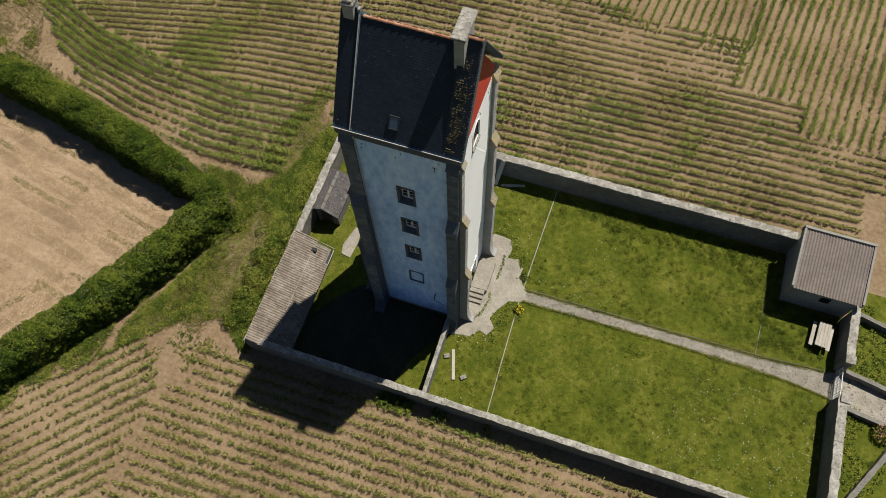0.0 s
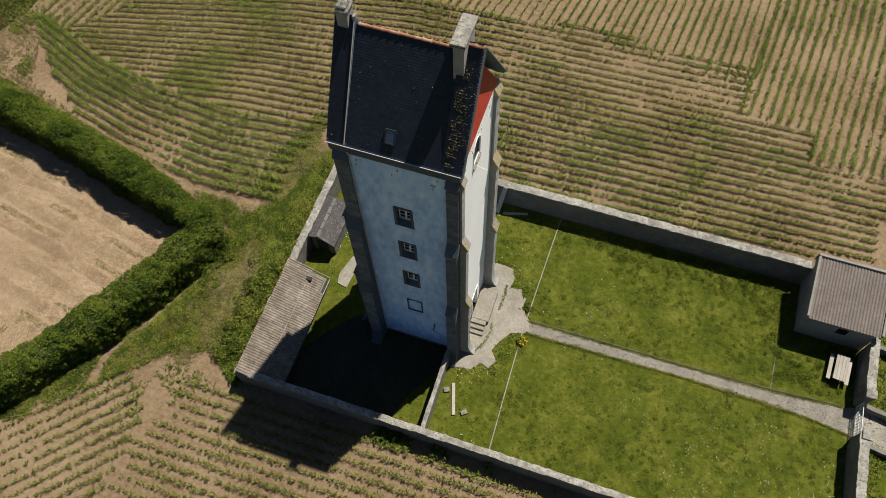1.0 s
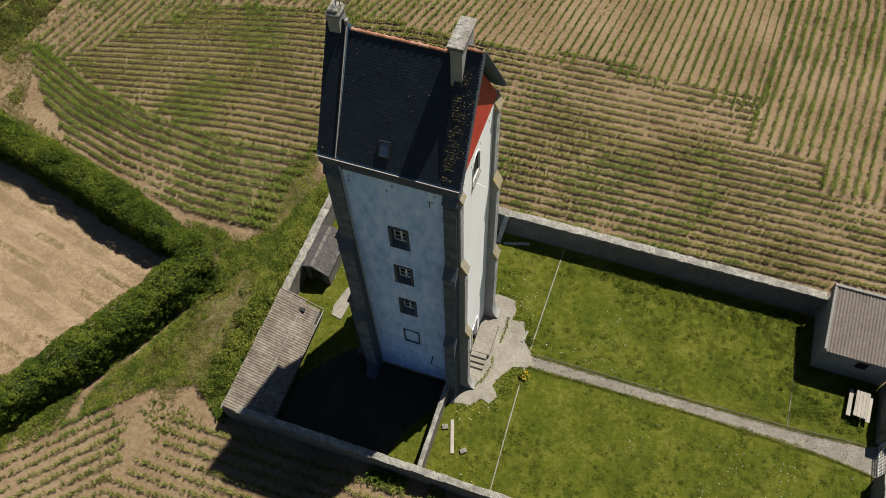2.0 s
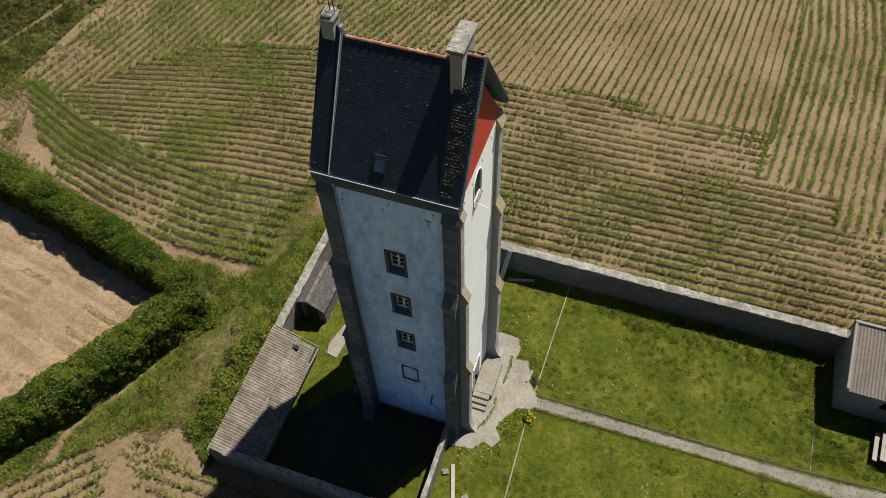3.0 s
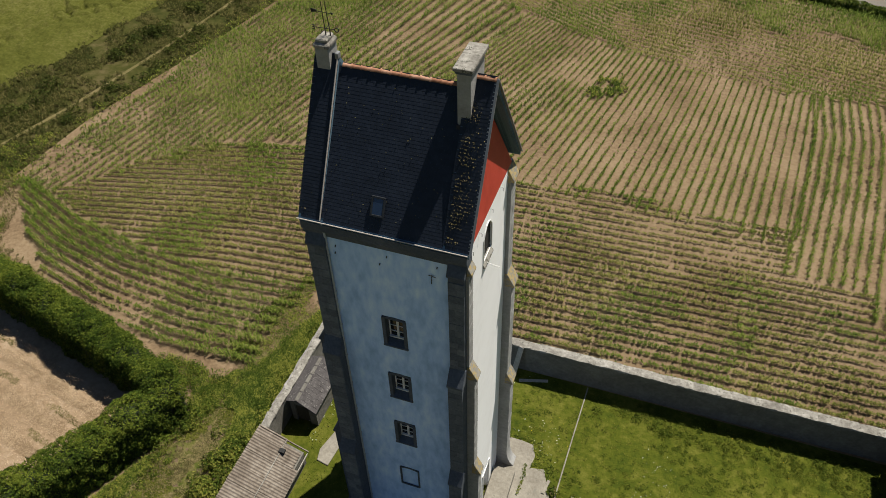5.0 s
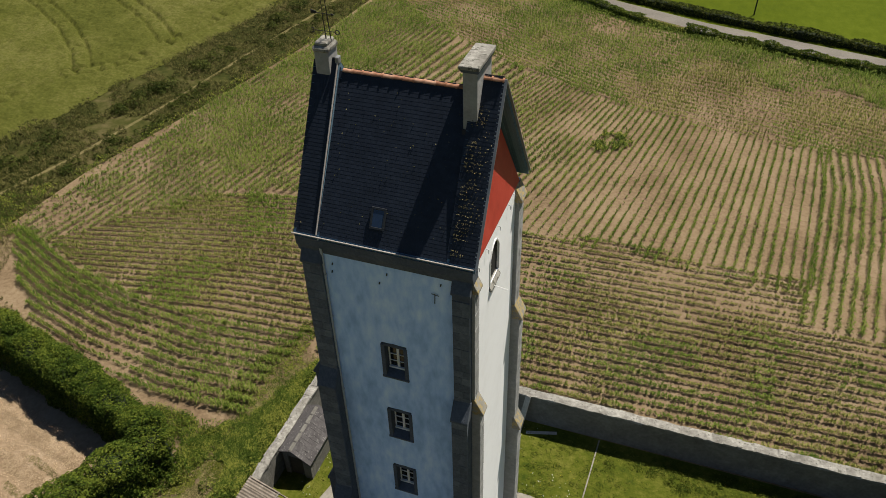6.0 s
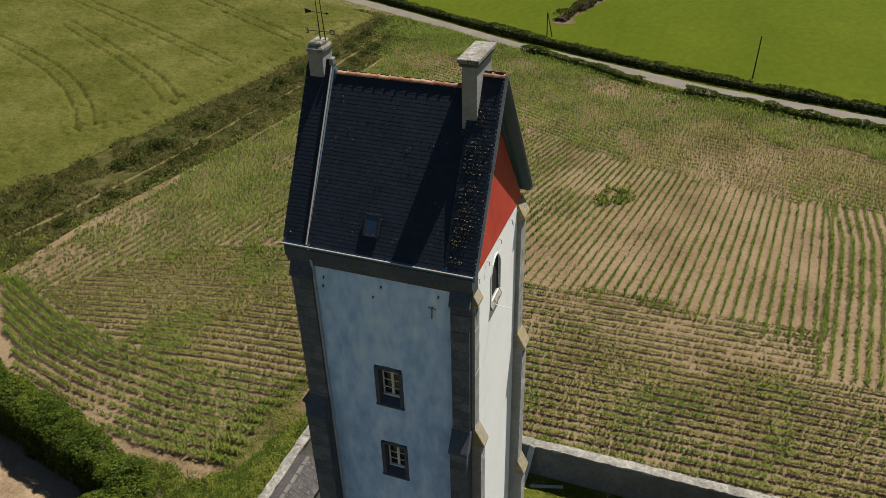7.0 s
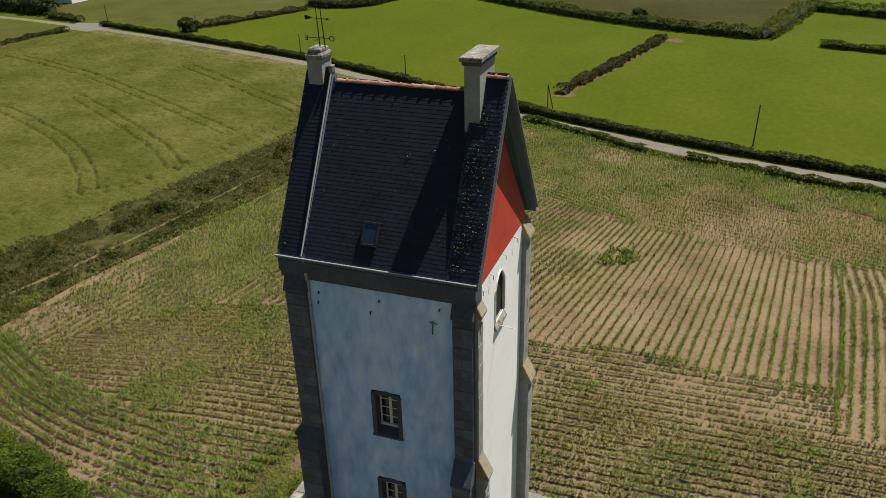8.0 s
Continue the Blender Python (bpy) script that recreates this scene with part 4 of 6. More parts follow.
mounds("lawn_clumps", [(5.6, -5.9), (30.4, -5.9), (30.4, 11.8), (5.6, 11.8)], 1300, 0.26, 0.05, "scattered clover clumps in the lawn", M["clover"], 125, 0.034, 45)
weeds("outer_weeds", [(31.7, -12), (45, -12), (45, 10), (31.7, 10)], 6000, 0.2, "weeds outside the yard gate", M["weed"], 79, 5, 0.9, 0.4, 0.03)
p = scatter(LAWN, 4200, 80)
p = p[~inside(p[:, 0], p[:, 1], APRON) & ~((p[:, 0] < 4.7) & (p[:, 1] < 3))]
p = p[(drift(p[:, 0], p[:, 1], 3.5, 81) + 0.35 * (p[:, 0] > 20) * (p[:, 1] < 2) > 0.62) & ~((p[:, 1] > 2.6) & (p[:, 1] < 4) & (p[:, 0] > 9))]
base = np.stack([p[:, 0], p[:, 1], rng.uniform(0.08, 0.16, len(p))], 1)
v, f = leaf_cards(base, rng.uniform(0.014, 0.045, len(p)), 82, 2.0)
stuff("daisies", raw_mesh("daisies", v, f, M["petal_white"]), "small white clover and daisy flowers in the lawn", "flowers")
p = scatter(LAWN, 1500, 95)
p = p[~inside(p[:, 0], p[:, 1], APRON) & ~((p[:, 0] < 4.7) & (p[:, 1] < 3))]
p = p[drift(p[:, 0], p[:, 1], 4, 96) + 0.3 * (p[:, 0] > 18) > 0.62]
v, f = leaf_cards(np.stack([p[:, 0], p[:, 1], rng.uniform(0.08, 0.15, len(p))], 1), rng.uniform(0.012, 0.035, len(p)), 97, 2.0)
stuff("buttercups", raw_mesh("buttercups", v, f, M["petal_yellow"]), "small yellow flowers in the lawn", "flowers")
# pebbles and grass creeping over the path
p = scatter(PATH_PLAN, 26000, 98)
v, f = leaf_cards(np.stack([p[:, 0], p[:, 1], np.full(len(p), 0.04)], 1), rng.uniform(0.016, 0.036, len(p)), 99, 2.5)
stuff("pebbles", raw_mesh("pebbles", v, f, M["pebble"]), "loose grey pebbles on the path", "gravel")
edge_lines = [PATH_PLAN[0:6], PATH_PLAN[8:13]]
p = np.concatenate([polyline_points(line, 0.012)[0] for line in edge_lines])
p = p + rng.normal(0, 0.06, p.shape) * (0.4 + 1.2 * drift(p[:, 0], p[:, 1], 0.9, 104))[:, None]
v, f = blades(np.stack([p[:, 0], p[:, 1], np.full(len(p), 0.02)], 1), rng.uniform(0.04, 0.13, len(p)), rng.uniform(0.04, 0.12, len(p)), 0.014, 4, 105)
stuff("path_edge_grass", raw_mesh("path_edge_grass", v, f, M["tuft"]), "grass creeping over the path edges", "grass")
# weeds in the cracks of the paving
p = np.concatenate([polyline_points(line, 0.025)[0] for line in ([(6.2, 0.2), (6.7, 1.2), (6.8, 2.2)], [(6.75, 2.1), (6.85, 3.4), (7.0, 4.8)], [(7.0, 4.8), (6.9, 5.8)], [(7.9, 2.5), (8.3, 3.4)])])
p = p + rng.normal(0, 0.05, p.shape)
p = p[drift(p[:, 0], p[:, 1], 0.5, 106) > 0.58]
v, f = blades(np.stack([p[:, 0], p[:, 1], np.full(len(p), 0.06)], 1), rng.uniform(0.03, 0.09, len(p)), rng.uniform(0.04, 0.1, len(p)), 0.016, 4, 107)
stuff("crack_weeds", raw_mesh("crack_weeds", v, f, M["weed"]), "small weeds in the paving cracks", "weeds")

p = scatter([(-40, 6.6), (-29, 4.4), (-19.5, 1.8), (-17.2, 0.3), (-20.5, -5), (-26, -14), (-40, -16)], 95000, 83)
across = (p[:, 0] * 0.22 + p[:, 1] * 0.975) / 1.9 + 0.25 * drift(p[:, 0], p[:, 1], 6, 84)
across2 = (p[:, 0] * 0.80 - p[:, 1] * 0.60) / 2.1 + 0.25 * drift(p[:, 0], p[:, 1], 6, 85)
phase = np.where(p[:, 1] > -3 + 0.28 * (p[:, 0] + 18) * -1 - 6, across, across2) % 1.0
green = p[(phase > 0.55) & (phase < 0.78) & (drift(p[:, 0], p[:, 1], 2.2, 114) > 0.56) & (rng.random(len(p)) < 0.6)]
gh = rng.uniform(0.02, 0.045, len(green))
v, f = blades(np.stack([green[:, 0], green[:, 1], np.full(len(green), 0.012)], 1), gh, gh * 2.2, 0.022, 5, 115, 0.4)
stuff("stubble_regrowth", raw_mesh("stubble_regrowth", v, f, M["dry_weed"]), "olive regrowth between the straw swaths", "grass")
p = p[(phase < 0.42) | (rng.random(len(p)) < 0.16)]
base = np.stack([p[:, 0], p[:, 1], np.full(len(p), 0.012)], 1)
hh = rng.uniform(0.03, 0.08, len(p))
v, f = blades(base, hh, hh * 3.2, 0.012, 3, 86, 0.6)
stuff("straw_swaths", raw_mesh("straw_swaths", v, f, M["straw"]), "dry straw lying in mown swaths", "straw")

# ---- hedges ----
hedge("boundary_hedge", [(-48, 10.9), (-38.5, 8.35), (-34.5, 7.55), (-29, 6.6), (-24, 5.3), (-19.5, 4.2), (-16.6, 3.4), (-14.6, 2.6)], 2.3, 3.3,
      "thick dark green hedge with an olive top round the hay field", 0.08, 2200, 91, uneven=0.2, fill=0.78, swell=0.7)
hedge("boundary_hedge", [(-14.3, 3.1), (-14.8, 1.2), (-15.4, -0.2), (-16.8, -3.2), (-19.2, -7.5), (-21.9, -11.4), (-24.5, -15.2), (-28.8, -21.2)], 2.1, 2.85,
      "clipped dark green hedge running down beside the hay field", 0.08, 1900, 129, uneven=0.16, fill=0.78, swell=0.6)
UP = [(70, 61.4), (28.3, 73.1), (9.6, 77.6), (-16, 87.0), (-40, 98.6), (-62, 108.2), (-101, 119.6), (-126, 126.3)]
hedge("roadside_hedge", UP, 1.3, 0.95, "low dark trimmed hedge beside the road", 0.13, 170, 92, M["bramble"])
hedge("verge_hedge", [(62, 58.2), (28, 67.4), (16, 70.4), (7.5, 72.6)], 1.0, 0.95, "rough low hedge on the road verge", 0.1, 420, 93, M["hedge"], 0.28, 0.5)
hedge("verge_hedge", [(2.5, 74.2), (-4, 77.4), (-14.5, 82.2)], 1.0, 0.95, "rough low hedge on the road verge", 0.1, 420, 94, M["hedge"], 0.28, 0.5)
hedge("verge_hedge", [(7.9, 72.5), (5.2, 73.4), (2.2, 74.4)], 0.9, 0.45, "thin low scrub on the road verge", 0.1, 300, 134, M["weed"], 0.4, 0.5)
hedge("bank_hedge", [(-13.0, 97.2), (-8, 115), (-2.2, 140.5)], 1.7, 1.15, "scrubby hedge on an earth bank", 0.14, 220, 95, M["margin"], 0.5, 0.45)
hedge("far_hedge", [(-60, 186), (-41.5, 172), (-12, 153.5), (15.3, 145)], 2.4, 2.0, "dark hedge between far pastures", 0.16, 170, 96, fill=0.5)
hedge("far_hedge", [(15.8, 145.5), (20, 160), (25, 180)], 4.0, 2.0, "dark hedge between far pastures", 0.16, 170, 97, M["weed"], fill=0.5)
hedge("far_hedge", [(25, 180), (40, 173.5), (80, 158)], 3.0, 2.4, "dark hedge between far pastures", 0.16, 170, 98, fill=0.5)
hedge("far_hedge", [(25.5, 140.8), (36, 137.6), (70, 128)], 1.6, 1.2, "dark hedge between far pastures", 0.16, 170, 99, fill=0.5)
hedge("lane_hedge", [(-102.7, 127.2), (-98.3, 134.9), (-93.9, 144.5), (-88.8, 155.8)], 2.4, 1.1, "scrubby dry hedge beside pasture", 0.17, 130, 100, M["margin"], 0.6, 0.5)
hedge("round_bush", [(-102.6, 125.4), (-99.4, 124.6)], 2.8, 2.3, "dark bush at the end of the roadside hedge", 0.17, 400, 106, M["bramble"], 0.3)
hedge("lane_hedge", [(-129.1, 100.7), (-130.3, 110.7), (-129.1, 119.1)], 1.8, 1.0, "overgrown hedge beside pasture", 0.17, 130, 101, M["bramble"], fill=0.5)
hedge("lane_hedge", [(-147, 131.6), (-142, 130.4), (-134.3, 128.6)], 2.2, 1.2, "low dark hedge beside the lane", 0.17, 130, 102, M["bramble"], fill=0.5)
hedge("lane_hedge", [(-190, 143), (-167.5, 138.4), (-157, 136.2), (-149, 135.4)], 5, 3.6, "tall dark hedge in front of a house", 0.34, 90, 103, M["bramble"])
hedge("lane_hedge", [(-91.7, 162), (-86, 159.2), (-79, 160.4), (-75.4, 166), (-72, 184)], 3.4, 1.8, "overgrown hedge at the pasture corner", 0.19, 150, 104, M["bramble"])
flat("bare_patch", [(-14.6, 96.6), (-12.6, 95.2), (-10.2, 96.6), (-11.2, 98.6), (-13.4, 98.8)], 0.016, M["earth"], "bare trodden earth at the field gateway", "ground")
flat("bare_patch_far", [(-2.0, 139.8), (0.8, 137.6), (2.0, 140), (0, 142.4)], 0.016, M["earth"], "bare trodden earth at the hedge end", "ground")
hedge("round_bush", [(-9.8, 156.6), (-8.4, 155.8)], 3.6, 3.3, "round dark bush standing in the far hedge", 0.2, 700, 127, M["bramble"], 0.2)
flat("lane_junction", [(-133.5, 121.2), (-124, 119.4), (-121, 124.8), (-128.5, 128.6), (-134, 127.4)], 0.024, M["road"], "pale gravelly junction of lane and road", "ground")
bank = Geo()
for (x0, y0), (x1, y1) in (((-13.0, 97.0), (-8.0, 115.0)), ((-8.0, 115.0), (-2.2, 140.6))):
    bank.prism([(x0 - 0.8, y0, 0), (x0 + 1.05, y0, 0), (x0 + 0.5, y0, 0.42), (x0 - 0.4, y0, 0.5)], (x1 - x0, y1 - y0, 0))
setting("earth_bank", bank, M["earth"], "low reddish earth bank below the scrubby hedge", "bank")


# ---- yard walls ----
def stone_wall(name, a, b, height, thick, label, stones=True, seed=1, base=0.0):
    """A mortared wall from a to b (middle line) with separate coping stones."""
    a, b = Vector((a[0], a[1], 0)), Vector((b[0], b[1], 0))
    along_ = (b - a).normalized()
    side = Vector((-along_.y, along_.x, 0))
    length = (b - a).length
    r = random.Random(seed)
    g = Geo()
    n = max(2, int(length / 0.5))
    levels = [base, base + height * 0.33, base + height * 0.66, base + height - 0.05]
    for i in range(n + 1):
        for s in (-1, 1):
            for z in levels:
                w = thick / 2 + r.uniform(-0.025, 0.02) if z > base else thick / 2
                p = a + along_ * (length * i / n) + side * (s * w)
                g.v.append((p.x, p.y, z))
    m = len(levels)
    for i in range(n):
        k, q = i * 2 * m, (i + 1) * 2 * m
        for j in range(m - 1):
            g.f.append((k + j, q + j, q + j + 1, k + j + 1))
            g.f.append((k + m + j, k + m + j + 1, q + m + j + 1, q + m + j))
        g.f.append((k + m - 1, q + m - 1, q + 2 * m - 1, k + 2 * m - 1))
    g.f.append(tuple(range(m)) + tuple(range(2 * m - 1, m - 1, -1)))
    k = n * 2 * m
    g.f.append(tuple(range(k, k + m)) + tuple(range(k + 2 * m - 1, k + m - 1, -1)))
    ob = setting(name, g, M["rubble"], label, "wall")
    if stones:
        s = 0.0
        shapes = []
        for v in range(7):
            rr = random.Random(seed * 10 + v)
            L = 0.42 + 0.09 * v
            w = thick / 2 + 0.035
            q = Geo()
            top = 0.12
            q.v = [(x * L / 2 * 1.02 + rr.uniform(-0.01, 0.01), y * w + rr.uniform(-0.035, 0.03) * min(1.0, thick / 0.4), z + (rr.uniform(-0.02, 0.02) if z else 0))
                   for z in (0, top) for x, y in ((-1, -1), (0, -1), (1, -1), (1, 1), (0, 1), (-1, 1))]
            q.v += [(rr.uniform(-0.1, 0.1), 0, top + 0.045)]
            q.f = [(i, (i + 1) % 6, 6 + (i + 1) % 6, 6 + i) for i in range(6)] + [(6 + i, 6 + (i + 1) % 6, 12) for i in range(6)] + [(5, 4, 3, 2, 1, 0)]
            me = q.mesh("coping_stone")
            me.materials.append(M["coping"])
            shapes.append((L, me))
        ang = math.atan2(along_.y, along_.x)
        while s < length - 0.3:
            L, me = shapes[r.randrange(7)]
            p = a + along_ * (s + L / 2)
            st = new("coping_stone", me)
            st.parent = ob
            st.matrix_basis = Matrix.Translation((p.x, p.y, base + height - 0.05 + r.uniform(-0.008, 0.008))) @ Matrix.Rotation(ang + r.uniform(-0.03, 0.03), 4, "Z") @ Matrix.Rotation(math.pi * r.randrange(2), 4, "Z")
            s += L - 0.006
    return ob


stone_wall("wall_front", (-7.95, -6.42), (31.35, -6.35), 2.0, 0.36, "long grey yard wall with pale coping", seed=2)
stone_wall("wall_back", (-7.95, 12.4), (26.6, 12.62), 2.2, 0.5, "long grey rubble wall with pale rounded coping", seed=3)
stone_wall("wall_side", (-7.68, -6.17), (-7.62, 12.14), 2.0, 0.46, "yard wall with pale mortared coping", seed=4)
stone_wall("wall_yard", (4.84, -6.17), (4.76, -0.72), 1.8, 0.2, "thin pale dividing wall", seed=5)
stone_wall("wall_gate_side", (30.95, 4.98), (30.98, 8.3), 1.9, 0.5, "yard wall beside the gate", seed=6)
stone_wall("wall_gate_end", (30.98, -6.1), (30.85, 1.75), 1.9, 0.5, "yard wall with lichened coping", seed=7)
stone_wall("wall_outer_path", (31.3, 4.42), (40, 3.0), 0.75, 0.3, "low concrete wall beside the path", False, seed=8)
stone_wall("wall_outer_bend", (31.9, -5.0), (35.6, 1.6), 0.6, 0.35, "low wall outside the yard", False, seed=9)
stone_wall("wall_outer_edge", (31.4, 1.95), (36, 1.35), 0.6, 0.28, "low concrete wall beside the path", False, seed=10)
stone_wall("wall_outer_garden", (31.3, 8.95), (40, 7.0), 0.75, 0.3, "low garden wall behind the hut", False, seed=12)


def gate():
    ob = thing("yard_gate", (30.9, 3.35, 0.02), "weathered white metal yard gate between two posts", "gate")
    for y in (-1.02, 1.02):
        g = Geo().box(-0.03, 0.03, y - 0.03, y + 0.03, 0.0, 1.25)
        part("stile", g, M["pipe"], ob, bevel=0.006)
    for z in (0.12, 0.62, 1.15):
        part("rail", Geo().box(-0.025, 0.025, -0.99, 0.99, z, z + 0.07), M["pipe"], ob, bevel=0.006)
    for i in range(9):
        y = -0.86 + i * 0.215
        part("bar", Geo().box(-0.012, 0.012, y - 0.014, y + 0.014, 0.19, 1.15), M["pipe"], ob)
    for y, n in ((4.72, "gate_post"), (1.98, "gate_post")):
        p = thing(n, (30.98, y, 0), "granite gate post with a flat cap", "post", "gate posts")
        part("shaft", Geo().box(-0.27, 0.27, -0.25, 0.25, 0, 1.95), M["rubble"], p, bevel=0.03)
        part("cap", Geo().box(-0.33, 0.33, -0.31, 0.31, 1.95, 2.1), M["coping"], p, bevel=0.03)


gate()

# ---- paths ----
flat("gravel_path", PATH_PLAN,
     0.034, M["gravel"], "narrow grey gravel path across the lawn", "path")
flat("outer_path", OUTER_PATH, 0.03, M["gravel"], "gravel path outside the gate", "path")


def edging(name, pts, w, h, label, material):
    g = Geo()
    for (x0, y0), (x1, y1) in zip(pts[:-1], pts[1:]):
        g.beam((x0, y0, h / 2), (x1, y1, h / 2), w, h)
    setting(name, g, material, label, "kerb", 0.008)


edging("kerb_long", [(9.14, -6.1), (9.0, -1.0), (8.93, 2.6)], 0.075, 0.06, "thin concrete kerb in the lawn", M["concrete"])
edging("kerb_back", [(8.96, 3.75), (9.06, 8.0), (9.18, 12.1)], 0.075, 0.06, "thin concrete kerb in the lawn", M["concrete"])
edging("kerb_path", [(9.4, 3.66), (19.8, 3.78), (25.7, 3.92), (30.2, 4.22)], 0.07, 0.09, "low dark stone edge along the path", M["kerb_dark"])
edging("kerb_cross", [(25.5, 4.0), (25.56, 8.4)], 0.06, 0.05, "thin overgrown kerb in the lawn", M["rubble"])

setting("apron", Geo().prism([(x, y, 0.0) for x, y in APRON], (0, 0, 0.06)), M["concrete"], "cracked pale concrete apron at the tower foot", "paving", 0.015)
setting("yard_slab", Geo().prism([(x, y, 0) for x, y in SLAB], (0, 0, 0.1)), M["concrete"], "worn pale concrete slab in the yard", "paving", 0.03)


# ---- tower ----
X0, X1, Y0, Y1 = -0.58, 5.25, 0.05, 5.95
RIDGE_Y, RIDGE_Z = 2.78, 27.02
EAVE_Y, EAVE_Z = -0.08, 21.96
BACK_Y, BACK_Z = 6.42, 21.62
ROOF_L, ROOF_R = -0.86, 5.46
MAIN_Y, MAIN_Z = 2.86, 26.57
SECTIONS = [(ROOF_L, 0.0, RIDGE_Y + 0.04, 26.89), (0.0, 4.52, MAIN_Y, MAIN_Z), (4.52, ROOF_R, RIDGE_Y, RIDGE_Z)]
SLOPE = (MAIN_Z - EAVE_Z) / (MAIN_Y - EAVE_Y)
tower = thing("lighthouse_tower", (0, 0, 0), "tall square white lighthouse with granite buttresses and steep slate roof", "lighthouse")

WIN = [(17.50, 15.75, True), (13.93, 12.2, True), (10.36, 8.62, True), (6.45, 4.8, False)]
WX0, WX1 = 1.86, 2.86
RECESS = 0.3


def arch_outline(x0, x1, z0, z1, rise, n=6):
    """Points of an opening with a shallow arch, anticlockwise seen from the front."""
    pts = [(x0, z0), (x1, z0), (x1, z1 - rise)]
    for i in range(1, n):
        u = i / n
        pts.append((x1 + (x0 - x1) * u, z1 - rise + rise * 4 * u * (1 - u)))
    pts.append((x0, z1 - rise))
    return pts


def front_wall():
    """The front face as piers and panels round the recessed window openings."""
    spans = sorted([(z0, z1) for z1, z0, deep in WIN])
    y0, y1 = Y0, Y0 + 0.45
    edges = [0.0] + [z for s in spans for z in s] + [21.2]
    w = part("front_wall", Geo().box(X0, WX0, y0, y1, 0, 21.2), M["plaster"], tower, "weathered white render with its blue shade in the colour")
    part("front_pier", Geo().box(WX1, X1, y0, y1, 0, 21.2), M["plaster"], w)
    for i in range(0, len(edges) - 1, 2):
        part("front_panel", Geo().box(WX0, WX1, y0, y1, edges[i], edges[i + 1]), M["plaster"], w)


front_wall()
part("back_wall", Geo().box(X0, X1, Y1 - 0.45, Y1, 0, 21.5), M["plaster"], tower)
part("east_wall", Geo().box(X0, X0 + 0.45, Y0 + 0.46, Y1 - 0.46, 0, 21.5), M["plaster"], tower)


def sunny_wall():
    """The white side wall with its door and arched niche window."""
    x0, x1 = X1 - 0.45, X1
    ya, yb = Y0 + 0.46, Y1 - 0.46
    dy0, dy1, dz = 2.75, 3.75, 2.75
    ny0, ny1, nz0, nz1 = 2.25, 3.3, 19.25, 20.9
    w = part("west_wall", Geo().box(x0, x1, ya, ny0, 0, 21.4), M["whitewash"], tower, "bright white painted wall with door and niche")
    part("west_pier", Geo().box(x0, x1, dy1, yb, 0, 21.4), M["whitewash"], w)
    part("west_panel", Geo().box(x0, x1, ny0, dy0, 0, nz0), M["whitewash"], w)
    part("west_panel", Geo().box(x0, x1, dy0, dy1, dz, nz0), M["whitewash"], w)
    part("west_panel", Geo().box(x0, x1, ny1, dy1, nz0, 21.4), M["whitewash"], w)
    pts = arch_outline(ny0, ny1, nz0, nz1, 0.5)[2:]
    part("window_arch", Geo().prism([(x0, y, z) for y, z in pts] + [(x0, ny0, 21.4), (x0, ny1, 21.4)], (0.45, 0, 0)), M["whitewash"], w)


sunny_wall()
part("skirting", Geo().box(X0 + 0.5, X1 - 0.52, Y0 - 0.03, Y0 - 0.004, 0.0, 0.25), M["concrete"], tower)


def niche():
    # Panel close to the wall face, painted as the niche's inner shade.
    n = part("side_window", Geo().box(X1 - 0.14, X1 - 0.06, 2.255, 3.295, 19.25, 20.9), M["dark"], tower, "arched window niche, its shade a near-black panel")
    part("sill", Geo().prism([(X1 - 0.4, 2.2, 19.1), (X1 + 0.1, 2.2, 18.98), (X1 + 0.1, 2.2, 19.06), (X1 - 0.055, 2.2, 19.3), (X1 - 0.4, 2.2, 19.3)], (0, 1.1, 0)), M["coping"], n, "sloping stone sill", 0.015)
    g = Geo()
    pts = arch_outline(2.25, 3.3, 19.25, 20.9, 0.5)
    for (ya, za), (yb, zb) in zip(pts[1:], pts[2:] + pts[:1]):
        g.beam((X1 + 0.01, ya, za), (X1 + 0.01, yb, zb), 0.04, 0.05, (1, 0, 0))
    part("surround", g, M["paint_white"], n)
    part("stay", Geo().rod((X1 - 0.02, 2.55, 19.05), (X1 + 0.62, 2.4, 19.1), 0.014), M["paint_white"], n)


niche()


def side_door():
    d = part("door", Geo().box(X1 - 0.40, X1 - 0.34, 2.75, 3.75, 0.5, 2.75), M["pole_wood"], tower, "dark wooden door in deep reveal")
    g = Geo()
    g.box(X1 - 0.02, X1 + 0.05, 2.62, 2.75, 0.5, 2.85).box(X1 - 0.02, X1 + 0.05, 3.75, 3.88, 0.5, 2.85).box(X1 - 0.02, X1 + 0.05, 2.62, 3.88, 2.75, 2.9)
    part("door_frame", g, M["paint_white"], d, bevel=0.01)
    part("handle", Geo().rod((X1 - 0.34, 2.9, 1.5), (X1 - 0.28, 2.9, 1.5), 0.03), M["iron"], d)
    part("bracket", Geo().beam((X1 + 0.03, 3.0, 3.2), (X1 + 0.16, 3.25, 3.7), 0.03, 0.03), M["paint_white"], d)


side_door()


